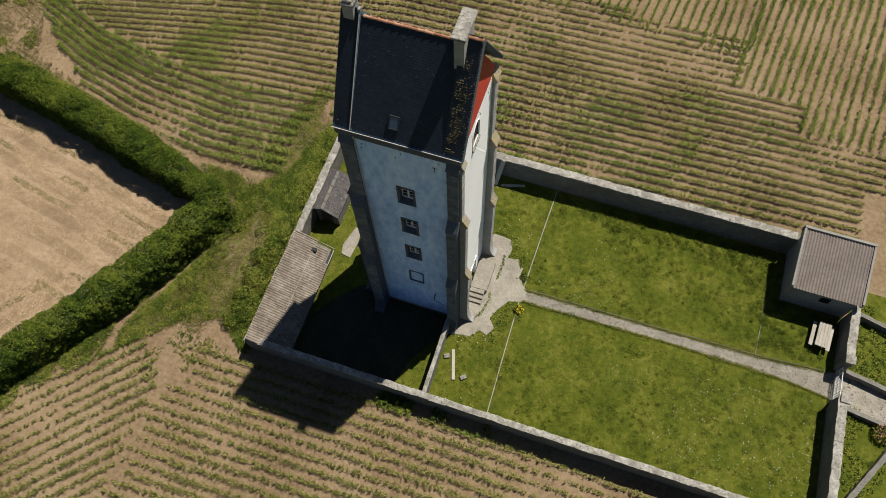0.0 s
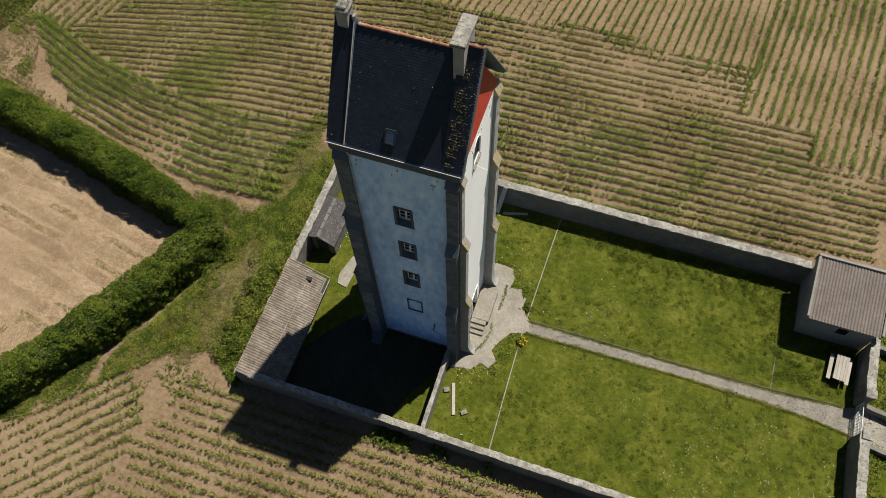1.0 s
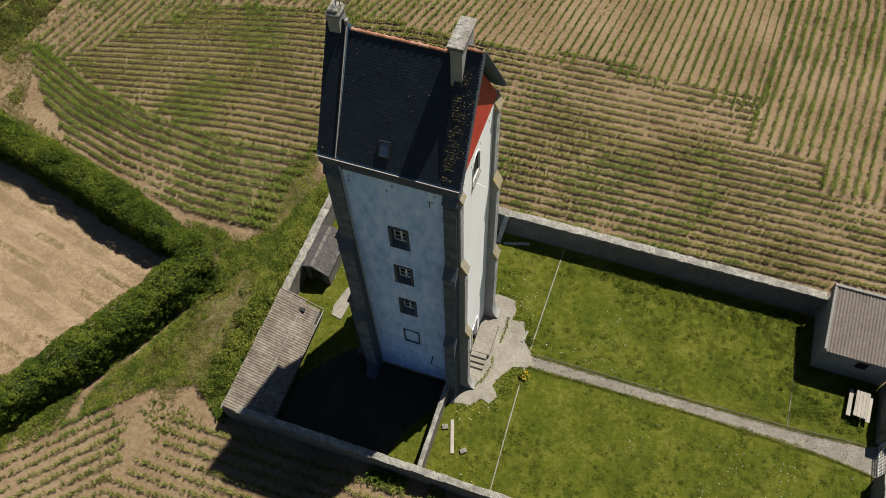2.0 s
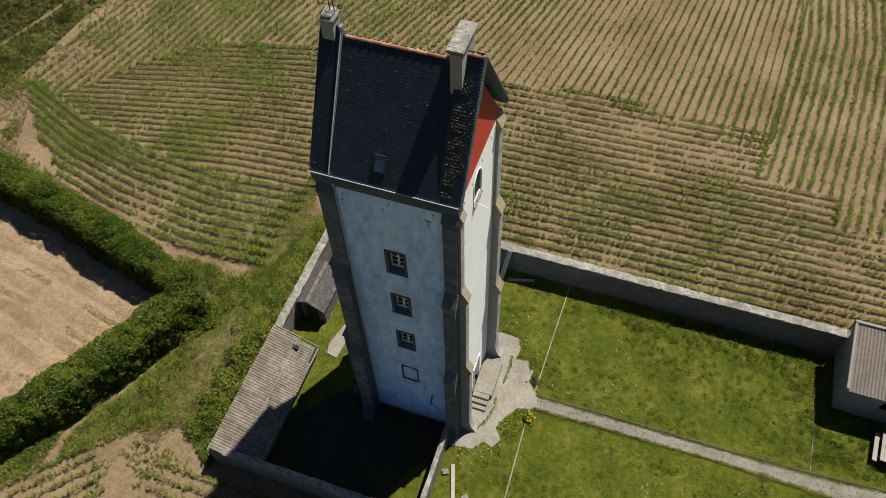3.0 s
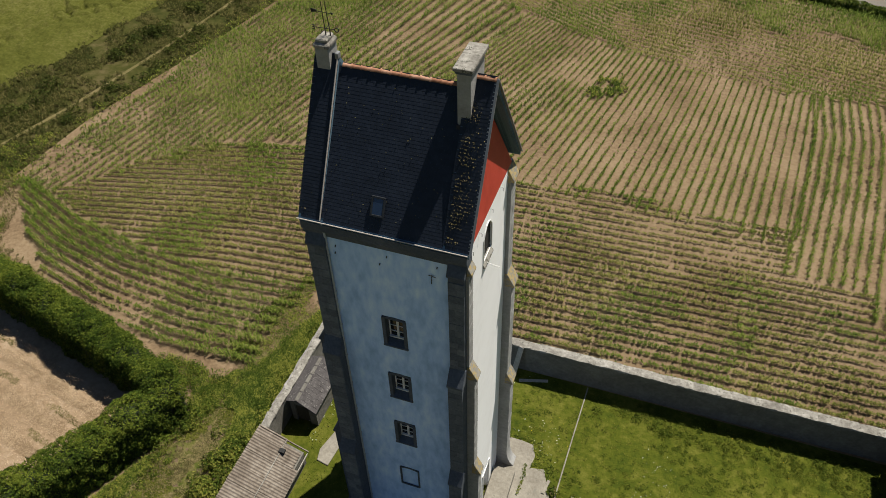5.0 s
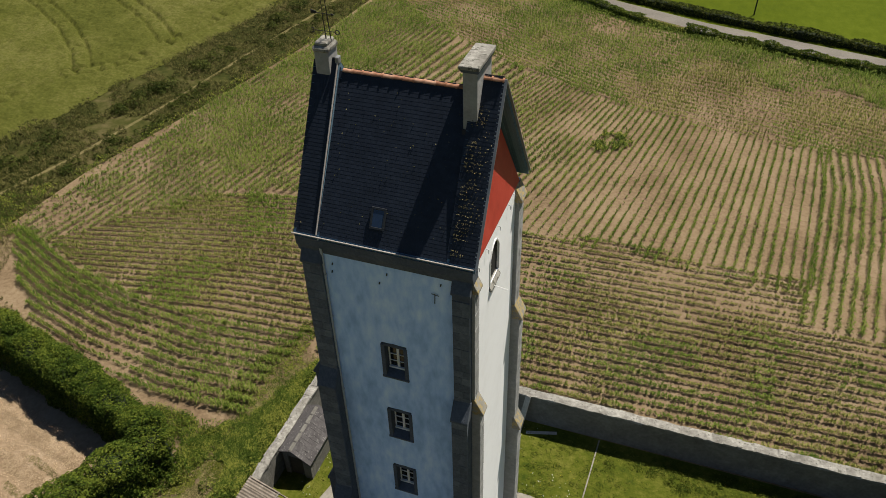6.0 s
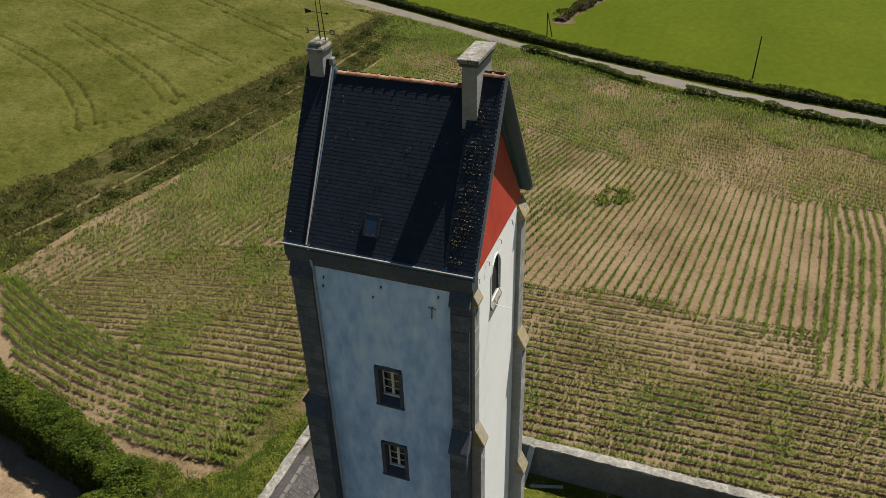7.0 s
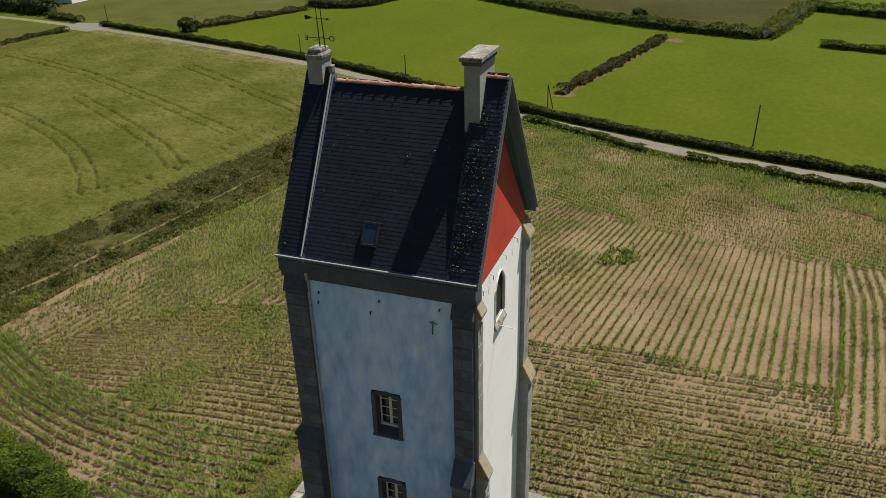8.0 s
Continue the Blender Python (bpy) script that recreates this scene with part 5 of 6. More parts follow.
def window(i, z1, z0, deep):
    glass_y = Y0 + RECESS
    cx = (WX0 + WX1) / 2
    if not deep:
        w = part("blind_window", Geo().box(WX0, WX1, Y0 + 0.05, Y0 + 0.3, z0, z1), M["plaster"], tower, "walled-up window")
        g = Geo()
        pts = arch_outline(WX0 + 0.04, WX1 - 0.04, z0 + 0.04, z1 - 0.02, 0.1)
        for (xa, za), (xb, zb) in zip(pts, pts[1:] + pts[:1]):
            g.beam((xa, Y0 - 0.004, za), (xb, Y0 - 0.004, zb), 0.075, 0.06, (0, 1, 0))
        part("stone_frame", g, M["granite_core"], w)
        return
    w = part("window", Geo().box(WX0 + 0.1, WX1 - 0.1, glass_y + 0.04, glass_y + 0.07, z0 + 0.2, z1 - 0.06), M["glass"], tower, "small-paned window in a granite surround")
    fr = Geo()
    pts = arch_outline(WX0, WX1, z0, z1, 0.14)
    # granite surround: jambs, arch, sill
    fr.box(WX0 - 0.02, WX0 + 0.13, Y0 - 0.02, glass_y + 0.1, z0, z1 - 0.1)
    fr.box(WX1 - 0.13, WX1 + 0.02, Y0 - 0.02, glass_y + 0.1, z0, z1 - 0.1)
    top = [(WX0 - 0.02, z1 - 0.16), (WX1 + 0.02, z1 - 0.16)] + [(WX1 + 0.02 - (WX1 - WX0 + 0.04) * u / 6, z1 - 0.12 + 0.14 * 4 * (u / 6) * (1 - u / 6)) for u in range(7)]
    fr.prism([(x, glass_y + 0.1, z) for x, z in top], (0, -(glass_y + 0.12 - Y0), 0))
    part("stone_surround", fr, M["granite_core"], w, "dark granite surround", 0.012)
    part("sill", Geo().prism([(WX0 - 0.03, Y0 - 0.05, z0 - 0.06), (WX0 - 0.03, Y0 + 0.34, z0 - 0.06), (WX0 - 0.03, Y0 + 0.34, z0 + 0.2), (WX0 - 0.03, Y0 + 0.22, z0 + 0.2), (WX0 - 0.03, Y0 - 0.05, z0 + 0.02)], (WX1 - WX0 + 0.06, 0, 0)), M["granite_core"], w, "projecting granite sill", 0.012)
    for s in (0, 1):
        xa = WX0 + 0.13 + s * (cx - WX0 - 0.13)
        xb = xa + (cx - WX0 - 0.13)
        za, zb = z0 + 0.22, z1 - 0.17
        c = Geo()
        y = glass_y
        c.box(xa, xa + 0.05, y, y + 0.05, za, zb).box(xb - 0.05, xb, y, y + 0.05, za, zb)
        c.box(xa + 0.05, xb - 0.05, y, y + 0.05, za, za + 0.06).box(xa + 0.05, xb - 0.05, y, y + 0.05, zb - 0.06, zb)
        cas = part("casement", c, M["paint_white"], w, "white painted casement", 0.006)
        for k in range(1, 4):
            z = za + (zb - za) * k / 4
            part("glazing_bar", Geo().box(xa + 0.05, xb - 0.05, y + 0.01, y + 0.04, z - 0.013, z + 0.013), M["paint_white"], cas)
    part("bottom_rail", Geo().box(WX0 + 0.13, WX1 - 0.13, glass_y - 0.04, glass_y - 0.002, z0 + 0.2, z0 + 0.28), M["paint_white"], w)


for i, (z1, z0, deep) in enumerate(WIN):
    window(i, z1, z0, deep)


# buttresses: each leaf is (axis direction out, range across, tower face)
STAGE = [(0.0, 7.9, 0.86), (7.9, 15.0, 0.56), (15.0, 20.9, 0.2)]


WEST_STAGE = [(0.0, 7.9, 0.58), (7.9, 15.0, 0.38), (15.0, 20.9, 0.16)]


def buttress(label, out, lo, hi, face, detail):
    """out: 'front', 'west', 'back', 'east'; lo, hi across the face; face: the wall plane."""
    stages = WEST_STAGE if out == "west" else STAGE
    sgn = {"front": -1, "east": -1, "west": 1, "back": 1}[out]

    def place(a, d, z):
        return (a, face + sgn * d, z) if out in ("front", "back") else (face + sgn * d, a, z)

    core = Geo()
    for z0, z1, d in stages:
        core.prism([place(lo + 0.004, -0.05, z0), place(hi - 0.004, -0.05, z0), place(hi - 0.004, d - 0.012, z0), place(lo + 0.004, d - 0.012, z0)], (0, 0, z1 - z0))
    # curved foot
    prof = [(0.0, 1.5), (0.02, 1.1), (0.09, 0.7), (0.22, 0.35), (0.42, 0.1), (0.46, 0.0)]
    d0 = stages[0][2]
    poly = [place(lo, -0.02, 0.0)] + [place(lo, d0 + o, z) for o, z in reversed(prof)] + [place(lo, -0.02, 1.5)]
    away = place(hi, 0, 0), place(lo, 0, 0)
    core.prism(poly, Vector(away[0]) - Vector(away[1]))
    b = part("buttress", core, M["granite_sunlit"] if out == "west" else M["granite_core"], tower, label)
    # sloping weatherings
    for (z0, z1, d), (_, _, dn) in zip(stages, stages[1:] + [(0, 0, 0.0)]):
        c = Geo()
        o = 0.12 if out == "west" else 0.07
        rise = 0.62 if dn else 0.5
        poly = [place(lo - 0.03, dn - 0.1, z1 - 0.16), place(lo - 0.03, d + o, z1 - 0.16), place(lo - 0.03, d + o, z1 - 0.06), place(lo - 0.03, dn, z1 + rise), place(lo - 0.03, dn - 0.1, z1 + rise)]
        c.prism(poly, Vector(place(hi + 0.03, 0, 0)) - Vector(place(lo - 0.03, 0, 0)))
        # Caps off the sunlit side take the dark stone as their shade.
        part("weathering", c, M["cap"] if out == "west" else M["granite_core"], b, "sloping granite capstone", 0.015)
    # stone courses
    if detail:
        r = random.Random(int(lo * 97) + len(out))
        for z0, z1, d in stages:
            z = max(z0, 1.5 if z0 == 0 else z0)
            k = 0
            while z < z1 - 0.5:
                h = r.choice((0.33, 0.36, 0.4))
                w = hi - lo
                cuts = [0, w] if k % 3 == 0 else [0, w * r.uniform(0.35, 0.65), w]
                for a, c in zip(cuts[:-1], cuts[1:]):
                    key = (round(c - a, 2), h)
                    proud = r.uniform(0.0, 0.012)
                    g = Geo()
                    poly = [place(lo + a + 0.003, d - 0.06, z + 0.006), place(lo + c - 0.003, d - 0.06, z + 0.006), place(lo + c - 0.003, d + proud, z + 0.006), place(lo + a + 0.003, d + proud, z + 0.006)]
                    g.prism(poly, (0, 0, h - 0.012))
                    part("stone", g, M["granite_sunlit"] if out == "west" else M["granite"], b)
                z += h
                k += 1
    return b


buttress("grey granite buttress in courses", "front", X1 - 0.55, X1 + 0.06, Y0, True)
buttress("grey granite buttress in courses", "front", X0 - 0.12, 0.02, Y0, True)
buttress("granite buttress with sunlight in its paler colour, stepped capstones", "west", Y0 + 0.02, Y0 + 0.46, X1, True)
buttress("granite buttress with sunlight in its paler colour, stepped capstones", "west", Y1 - 0.55, Y1 + 0.1, X1, True)
buttress("grey granite buttress", "east", Y0 + 0.02, Y0 + 0.62, X0, False)
buttress("grey granite buttress", "east", Y1 - 0.6, Y1, X0, False)
buttress("grey granite buttress", "back", X1 - 0.62, X1, Y1, False)
buttress("grey granite buttress", "back", X0, X0 + 0.62, Y1, False)

# cornice and gable
part("cornice", Geo().prism([(X0 - 0.26, Y0 + 0.44, 21.15), (X0 - 0.26, Y0 - 0.05, 21.15), (X0 - 0.26, Y0 - 0.1, 21.4), (X0 - 0.26, Y0 - 0.16, 21.44), (X0 - 0.26, Y0 - 0.16, 21.79), (X0 - 0.26, Y0 + 0.44, 21.79)], (X1 - X0 + 0.4, 0, 0)), M["granite_core"], tower, "dark granite cornice", 0.012)
part("red_gable", Geo().prism([(5.2, 0.2, 21.404), (5.2, 5.9, 21.404), (4.82, RIDGE_Y + 0.1, 26.5), (4.82, RIDGE_Y - 0.1, 26.5)], (0.06, 0, 0)), M["red"], tower, "bright red painted gable panel")
for y in (0.75, 1.75, 3.1, 4.4, 5.1):
    h = Geo().rod((X1 - 0.02, y, 21.3), (X1 + 0.1, y, 21.27), 0.012).rod((X1 + 0.1, y, 21.27), (X1 + 0.1, y, 21.12), 0.012)
    part("hook", h, M["zinc"], tower, "small metal hook")


# ---- roof ----
def roof_z(y):
    return MAIN_Z - SLOPE * (MAIN_Y - y) if y < MAIN_Y else MAIN_Z - (MAIN_Z - BACK_Z) / (BACK_Y - MAIN_Y) * (y - MAIN_Y)


roof = part("roof", Geo().prism([(0.0, EAVE_Y, EAVE_Z - 0.04), (0.0, MAIN_Y, MAIN_Z - 0.04), (0.0, BACK_Y, BACK_Z - 0.04), (0.0, BACK_Y, BACK_Z - 0.22), (0.0, MAIN_Y, MAIN_Z - 0.26), (0.0, EAVE_Y, EAVE_Z - 0.24)], (4.52, 0, 0)),
            M["soffit"], tower, "steep slate roof over grey boarding")
for xa, xb, ry, rz in (SECTIONS[0], SECTIONS[2]):
    part("raised_gable_roof", Geo().prism([(xa, EAVE_Y, EAVE_Z - 0.04), (xa, ry, rz - 0.04), (xa, BACK_Y, BACK_Z - 0.04), (xa, BACK_Y, BACK_Z - 0.22), (xa, ry, rz - 0.26), (xa, EAVE_Y, EAVE_Z - 0.24)], (xb - xa, 0, 0)), M["soffit"], roof, "raised end of the slate roof")
for xa, xb in ((-0.06, -0.004), (4.524, 4.58)):
    ry, rz = (SECTIONS[0] if xa < 0 else SECTIONS[2])[2:]
    part("cheek", Geo().prism([(xa, EAVE_Y, EAVE_Z - 0.2), (xa, ry, rz - 0.05), (xa, BACK_Y, BACK_Z - 0.2)], (xb - xa, 0, 0)), M["slate_rest"], roof)
# boards under the gable overhang
g_run = Vector((0, BACK_Y - RIDGE_Y, BACK_Z - RIDGE_Z))
g_dn = Vector((0, -g_run.z, g_run.y)).normalized()
for k in range(4):
    x = 4.95 + k * 0.127
    a = Vector((x, RIDGE_Y, RIDGE_Z - 0.27)) + g_run * 0.02
    c = a + g_run * 0.96
    part("soffit_board", Geo().prism([tuple(a), (x + 0.12, a.y, a.z), (x + 0.12, c.y, c.z), tuple(c)], tuple(g_dn * -0.02)), M["soffit"], roof)
for (ya, za), (yb, zb) in (((EAVE_Y, EAVE_Z), (RIDGE_Y, RIDGE_Z)), ((RIDGE_Y, RIDGE_Z), (BACK_Y, BACK_Z))):
    part("verge_strip", Geo().beam((ROOF_R + 0.015, ya, za - 0.05), (ROOF_R + 0.015, yb, zb - 0.05), 0.03, 0.14, (1, 0, 0)), M["zinc"], roof, "thin zinc verge strip")


def slates():
    """Slates in lapped courses on the front slope; the lowest courses are pieces of their own."""
    r = random.Random(5)
    expo, w = 0.125, 0.215
    rest = Geo()
    count = 0
    for xa, xb, ry, rz in SECTIONS:
        up = Vector((0, ry - EAVE_Y, rz - EAVE_Z))
        length = up.length
        up.normalize()
        out = Vector((0, -up.z, up.y))
        n = int(length / expo)
        shapes = []
        for v in range(4):
            rr = random.Random(60 + v)
            t = 0.0028 + 0.0003 * v
            tilt = 0.0062
            pts = []
            for x, s in ((-w / 2 + 0.003, 0), (w / 2 - 0.003, 0), (w / 2 - 0.003, expo * 1.9), (-w / 2 + 0.003, expo * 1.9)):
                lift = tilt * (1 - s / (expo * 1.9))
                jit = rr.uniform(-0.003, 0.003) if s == 0 else 0
                pts.append(Vector((x, 0, 0)) + up * (s + jit) + out * (lift + t))
            low = [p - out * t for p in pts]
            q = Geo()
            q.v = [tuple(p) for p in pts + low]
            q.f = [(0, 1, 2, 3), (0, 4, 5, 1), (1, 5, 6, 2), (3, 7, 4, 0)]
            me = q.mesh("slate")
            me.materials.append(M["slate"])
            shapes.append((me, q))
        for c in range(n):
            y, z = EAVE_Y + up.y * c * expo, EAVE_Z + up.z * c * expo
            x = xa + (0.0 if c % 2 else w / 2) + w / 2 - 0.02
            while x < xb + w / 2 - 0.01:
                at = Vector((min(x, xb - w / 2 + 0.005), y, z)) - out * (0.018 if x < xb - w / 2 else 0.0165)
                me, q = shapes[r.randrange(4)]
                if c < 9:
                    s = new("slate", me)
                    s.parent = roof
                    s.location = at
                else:
                    rest.add([Vector(p) + at for p in q.v], q.f)
                x += w
    me = bpy.data.meshes.new("slate_cover")
    me.from_pydata(rest.v, [], rest.f)
    me.materials.append(M["slate_rest"])
    tagged(part("slate_cover", me, M["slate_rest"], roof), kind="stuff")
    # back slope in plain courses
    back = Geo()
    for xa, xb, ry, rz in SECTIONS:
        bu = Vector((0, ry - BACK_Y, rz - BACK_Z))
        m = int(bu.length / expo)
        bu.normalize()
        bo = Vector((0, bu.z, -bu.y))
        for c in range(m):
            a = Vector((0, BACK_Y, BACK_Z)) + bu * (c * expo) - bo * 0.03
            p0, p1 = a + bo * 0.03, a + bu * expo * 1.2 + bo * 0.012
            back.add([(xa, p0.y, p0.z), (xb, p0.y, p0.z), (xb, p1.y, p1.z), (xa, p1.y, p1.z)], [(3, 2, 1, 0)])
    part("back_slates", back, M["slate_rest"], roof)
    # moss cushions near the gable
    k = 1100
    rr = np.random.default_rng(15)
    s = rr.uniform(0.2, length - 0.9, k)
    xx = 4.62 + np.abs(rr.normal(0, 0.3, k))
    drop = rr.random(k) < 0.14
    xx = np.where(drop, rr.uniform(ROOF_L, ROOF_R - 0.1, k), xx)
    keep = (xx < ROOF_R - 0.08) & (drift(xx * 4, s * 4, 1.1, 17) > 0.36) | drop
    s, xx = np.round(s[keep] / expo) * expo + 0.01 + rr.uniform(0.0, 0.07, int(keep.sum())), xx[keep]
    mup = Vector((0, MAIN_Y - EAVE_Y, MAIN_Z - EAVE_Z)).normalized()
    uy, uz = np.where(xx > 4.52, up.y, mup.y), np.where(xx > 4.52, up.z, mup.z)
    cen = np.stack([xx, EAVE_Y + uy * s - uz * 0.012, EAVE_Z + uz * s + uy * 0.012], 1)
    v, f = leaf_cards(cen, rr.uniform(0.010, 0.034, len(cen)), 18, 0.8)
    tagged(part("moss", raw_mesh("moss", v, f, M["moss"]), M["moss"], roof, "yellow-grey lichen and moss spots"), kind="stuff")


M["moss"] = surface("lichen_moss", ((0.07, 0.062, 0.02), (0.135, 0.108, 0.035), (0.25, 0.21, 0.1)), rough=0.95, grain=20.0, stain=6.0, bump=0, island=0.9)
slates()


def ridge_tiles():
    L = 0.36
    q = Geo()
    n = 8
    for x_, rad in ((0, 0.095), (L - 0.06, 0.082), (L - 0.06, 0.108), (L, 0.108)):
        for i in range(n + 1):
            a = math.pi * i / n
            q.v.append((x_, math.cos(a) * rad, math.sin(a) * rad - 0.02))
    for s in range(3):
        for i in range(n):
            k = s * (n + 1) + i
            q.f.append((k, k + 1, k + n + 2, k + n + 1))
    me = q.mesh("ridge_tile", smooth=False)
    me.materials.append(M["terracotta"])
    spots = [(0.1 + i * 0.35, MAIN_Y, MAIN_Z) for i in range(12)] + [(4.76 + i * 0.35, RIDGE_Y, RIDGE_Z) for i in range(2)]
    for x, y, z in spots:
        t = new("ridge_tile", me)
        t.parent = roof
        t.matrix_basis = pose(x, y, z - 0.08 + random.uniform(-0.006, 0.006), 0, random.uniform(-1.2, 1.2), 0)


ridge_tiles()
up_v = Vector((0, MAIN_Y - EAVE_Y, MAIN_Z - EAVE_Z)).normalized()
out_v = Vector((0, -up_v.z, up_v.y))
fa, fb = Vector((-0.02, EAVE_Y, EAVE_Z)) + out_v * 0.03, Vector((-0.02, RIDGE_Y + 0.04, 26.89)) + out_v * 0.03
part("flashing", Geo().beam(tuple(fa), tuple(fb), 0.04, 0.06, tuple(out_v)), M["gutter"], roof, "pale zinc flashing strip down the slope", 0.012)
part("flashing_cap", Geo().box(-0.1, 0.02, RIDGE_Y - 0.08, RIDGE_Y + 0.14, 26.75, 26.97), M["zinc"], roof, "zinc cap at the ridge", 0.02)


M["frame_dark"] = surface("dark_skylight_frame", ((0.011, 0.013, 0.017), (0.017, 0.02, 0.025), (0.024, 0.027, 0.033)), rough=0.5, bump=0.05)


def skylight():
    c = Vector((2.06, EAVE_Y, EAVE_Z)) + up_v * 0.94 + out_v * 0.02
    sx = Vector((1, 0, 0))
    w, h, t = 0.44, 0.64, 0.07

    def quad(cx, cy, ww, hh, z0, z1):
        g = Geo()
        pts = [c + sx * (cx + i * ww / 2) + up_v * (cy + j * hh / 2) + out_v * z0 for i, j in ((-1, -1), (1, -1), (1, 1), (-1, 1))]
        return g.prism([tuple(p) for p in pts], tuple(out_v * (z1 - z0)))

    s = part("skylight", quad(0, 0, w - 0.08, h - 0.08, 0.0, 0.05), M["skyglass"], roof, "small skylight with reflected sky blue put into its glass")
    for cx, cy, ww, hh in ((-w / 2, 0, 0.07, h), (w / 2, 0, 0.07, h), (0, h / 2, w + 0.07, 0.07), (0, -h / 2, w + 0.07, 0.07)):
        part("skylight_frame", quad(cx, cy, ww, hh, 0.0, t), M["frame_dark"], s, bevel=0.008)


skylight()


def gutter():
    g = Geo()
    n = 8
    xs = (ROOF_L - 0.04, ROOF_R - 0.02)
    yc, zc, rad = EAVE_Y - 0.01, EAVE_Z - 0.02, 0.085
    for x in xs:
        for i in range(n + 1):
            a = math.pi + math.pi * i / n
            g.v.append((x, yc + math.cos(a) * rad, zc + math.sin(a) * rad))
        for i in range(n, -1, -1):
            a = math.pi + math.pi * i / n
            g.v.append((x, yc + math.cos(a) * (rad - 0.012), zc + math.sin(a) * (rad - 0.012)))
    m = 2 * (n + 1)
    for i in range(m):
        g.f.append((i, (i + 1) % m, m + (i + 1) % m, m + i))
    # Dark body and pale rim paint the eave's shade and its sunlit edge.
    gu = part("gutter", g, M["soffit"], tower, "half-round gutter along the eave, coloured dark as in shade")
    part("rolled_edge", Geo().rod((xs[0], yc - rad, zc + 0.005), (xs[1], yc - rad, zc + 0.005), 0.02, 6), M["gutter"], gu, "rolled edge with the sunlit rim in its pale colour")
    x = ROOF_L + 0.3
    while x < ROOF_R:
        part("bracket", Geo().box(x - 0.012, x + 0.012, yc - 0.08, yc + 0.1, zc - 0.11, zc - 0.098), M["zinc"], gu)
        x += 0.9
    px = 0.02
    p = Geo().rod((px, yc + 0.02, zc - 0.09), (px + 0.02, Y0 - 0.07, 21.05), 0.045).rod((px + 0.02, Y0 - 0.07, 21.07), (px + 0.03, Y0 - 0.07, 0.15), 0.045)
    dp = part("downpipe", p, M["pipe"], tower, "pale grey rain downpipe beside the buttress")
    z = 20.2
    while z > 0.6:
        part("collar", Geo().rod((px + 0.03, Y0 - 0.07, z), (px + 0.03, Y0 - 0.07, z + 0.07), 0.06), M["pipe"], dp)
        z -= 1.95


gutter()


def chimney(name, x0, x1, y0, y1, top, label, style):
    zb = min(roof_z(y0), roof_z(y1)) - 0.3
    c = part(name, Geo().box(x0, x1, y0, y1, zb, top - 0.2), M["chimney"], tower, label, 0.012)
    if style == "slab":
        part("corbel", Geo().box(x0 - 0.05, x1 + 0.05, y0 - 0.06, y1 + 0.06, top - 0.24, top - 0.12), M["granite_core"], c, "dark corbelled course", 0.015)
        part("capping", Geo().box(x0 - 0.1, x1 + 0.1, y0 - 0.13, y1 + 0.13, top - 0.12, top), M["coping"], c, "flat concrete capping slab", 0.015)
    else:
        part("corbel", Geo().box(x0 - 0.05, x1 + 0.05, y0 - 0.05, y1 + 0.05, top - 0.26, top - 0.06), M["coping"], c, "rounded stone course", 0.06)
        part("capping", Geo().box(x0 + 0.03, x1 - 0.03, y0 + 0.03, y1 - 0.03, top - 0.08, top + 0.07), M["coping"], c, "pale mortar capping", 0.04)
    fl = Geo()
    fl.box(x0 - 0.03, x1 + 0.03, y0 - 0.03, y1 + 0.03, roof_z(y0) - 0.14, roof_z(y0) + 0.12)
    part("lead_flashing", fl, M["slate"], c)
    return c


M["chimney"] = surface("grey_render", ((0.2074, 0.2009, 0.1944), (0.2786, 0.2722, 0.2624), (0.3434, 0.3337, 0.324)), rough=0.9, grain=6.0, stain=1.2, bump=0.3)
chimney("chimney", 4.37, 4.82, 2.1, 3.52, 27.62, "grey rendered chimney with a flat slab cap", "slab")
stack = chimney("chimney", -0.72, -0.24, 2.55, 3.2, 27.4, "small pale chimney carrying the weathervane", "round")


def letter(text, size, depth, material, parent, m):
    cu = bpy.data.curves.new("letter", "FONT")
    cu.body = text
    cu.size = size
    cu.extrude = depth
    cu.align_x = "CENTER"
    tmp = bpy.data.objects.new("letter", cu)
    scene.collection.objects.link(tmp)
    deps = bpy.context.evaluated_depsgraph_get()
    me = bpy.data.meshes.new_from_object(tmp.evaluated_get(deps))
    bpy.data.objects.remove(tmp)
    me.materials.clear()
    me.materials.append(material)
    ob = new("letter", me)
    ob.parent = parent
    ob.matrix_basis = m
    return ob


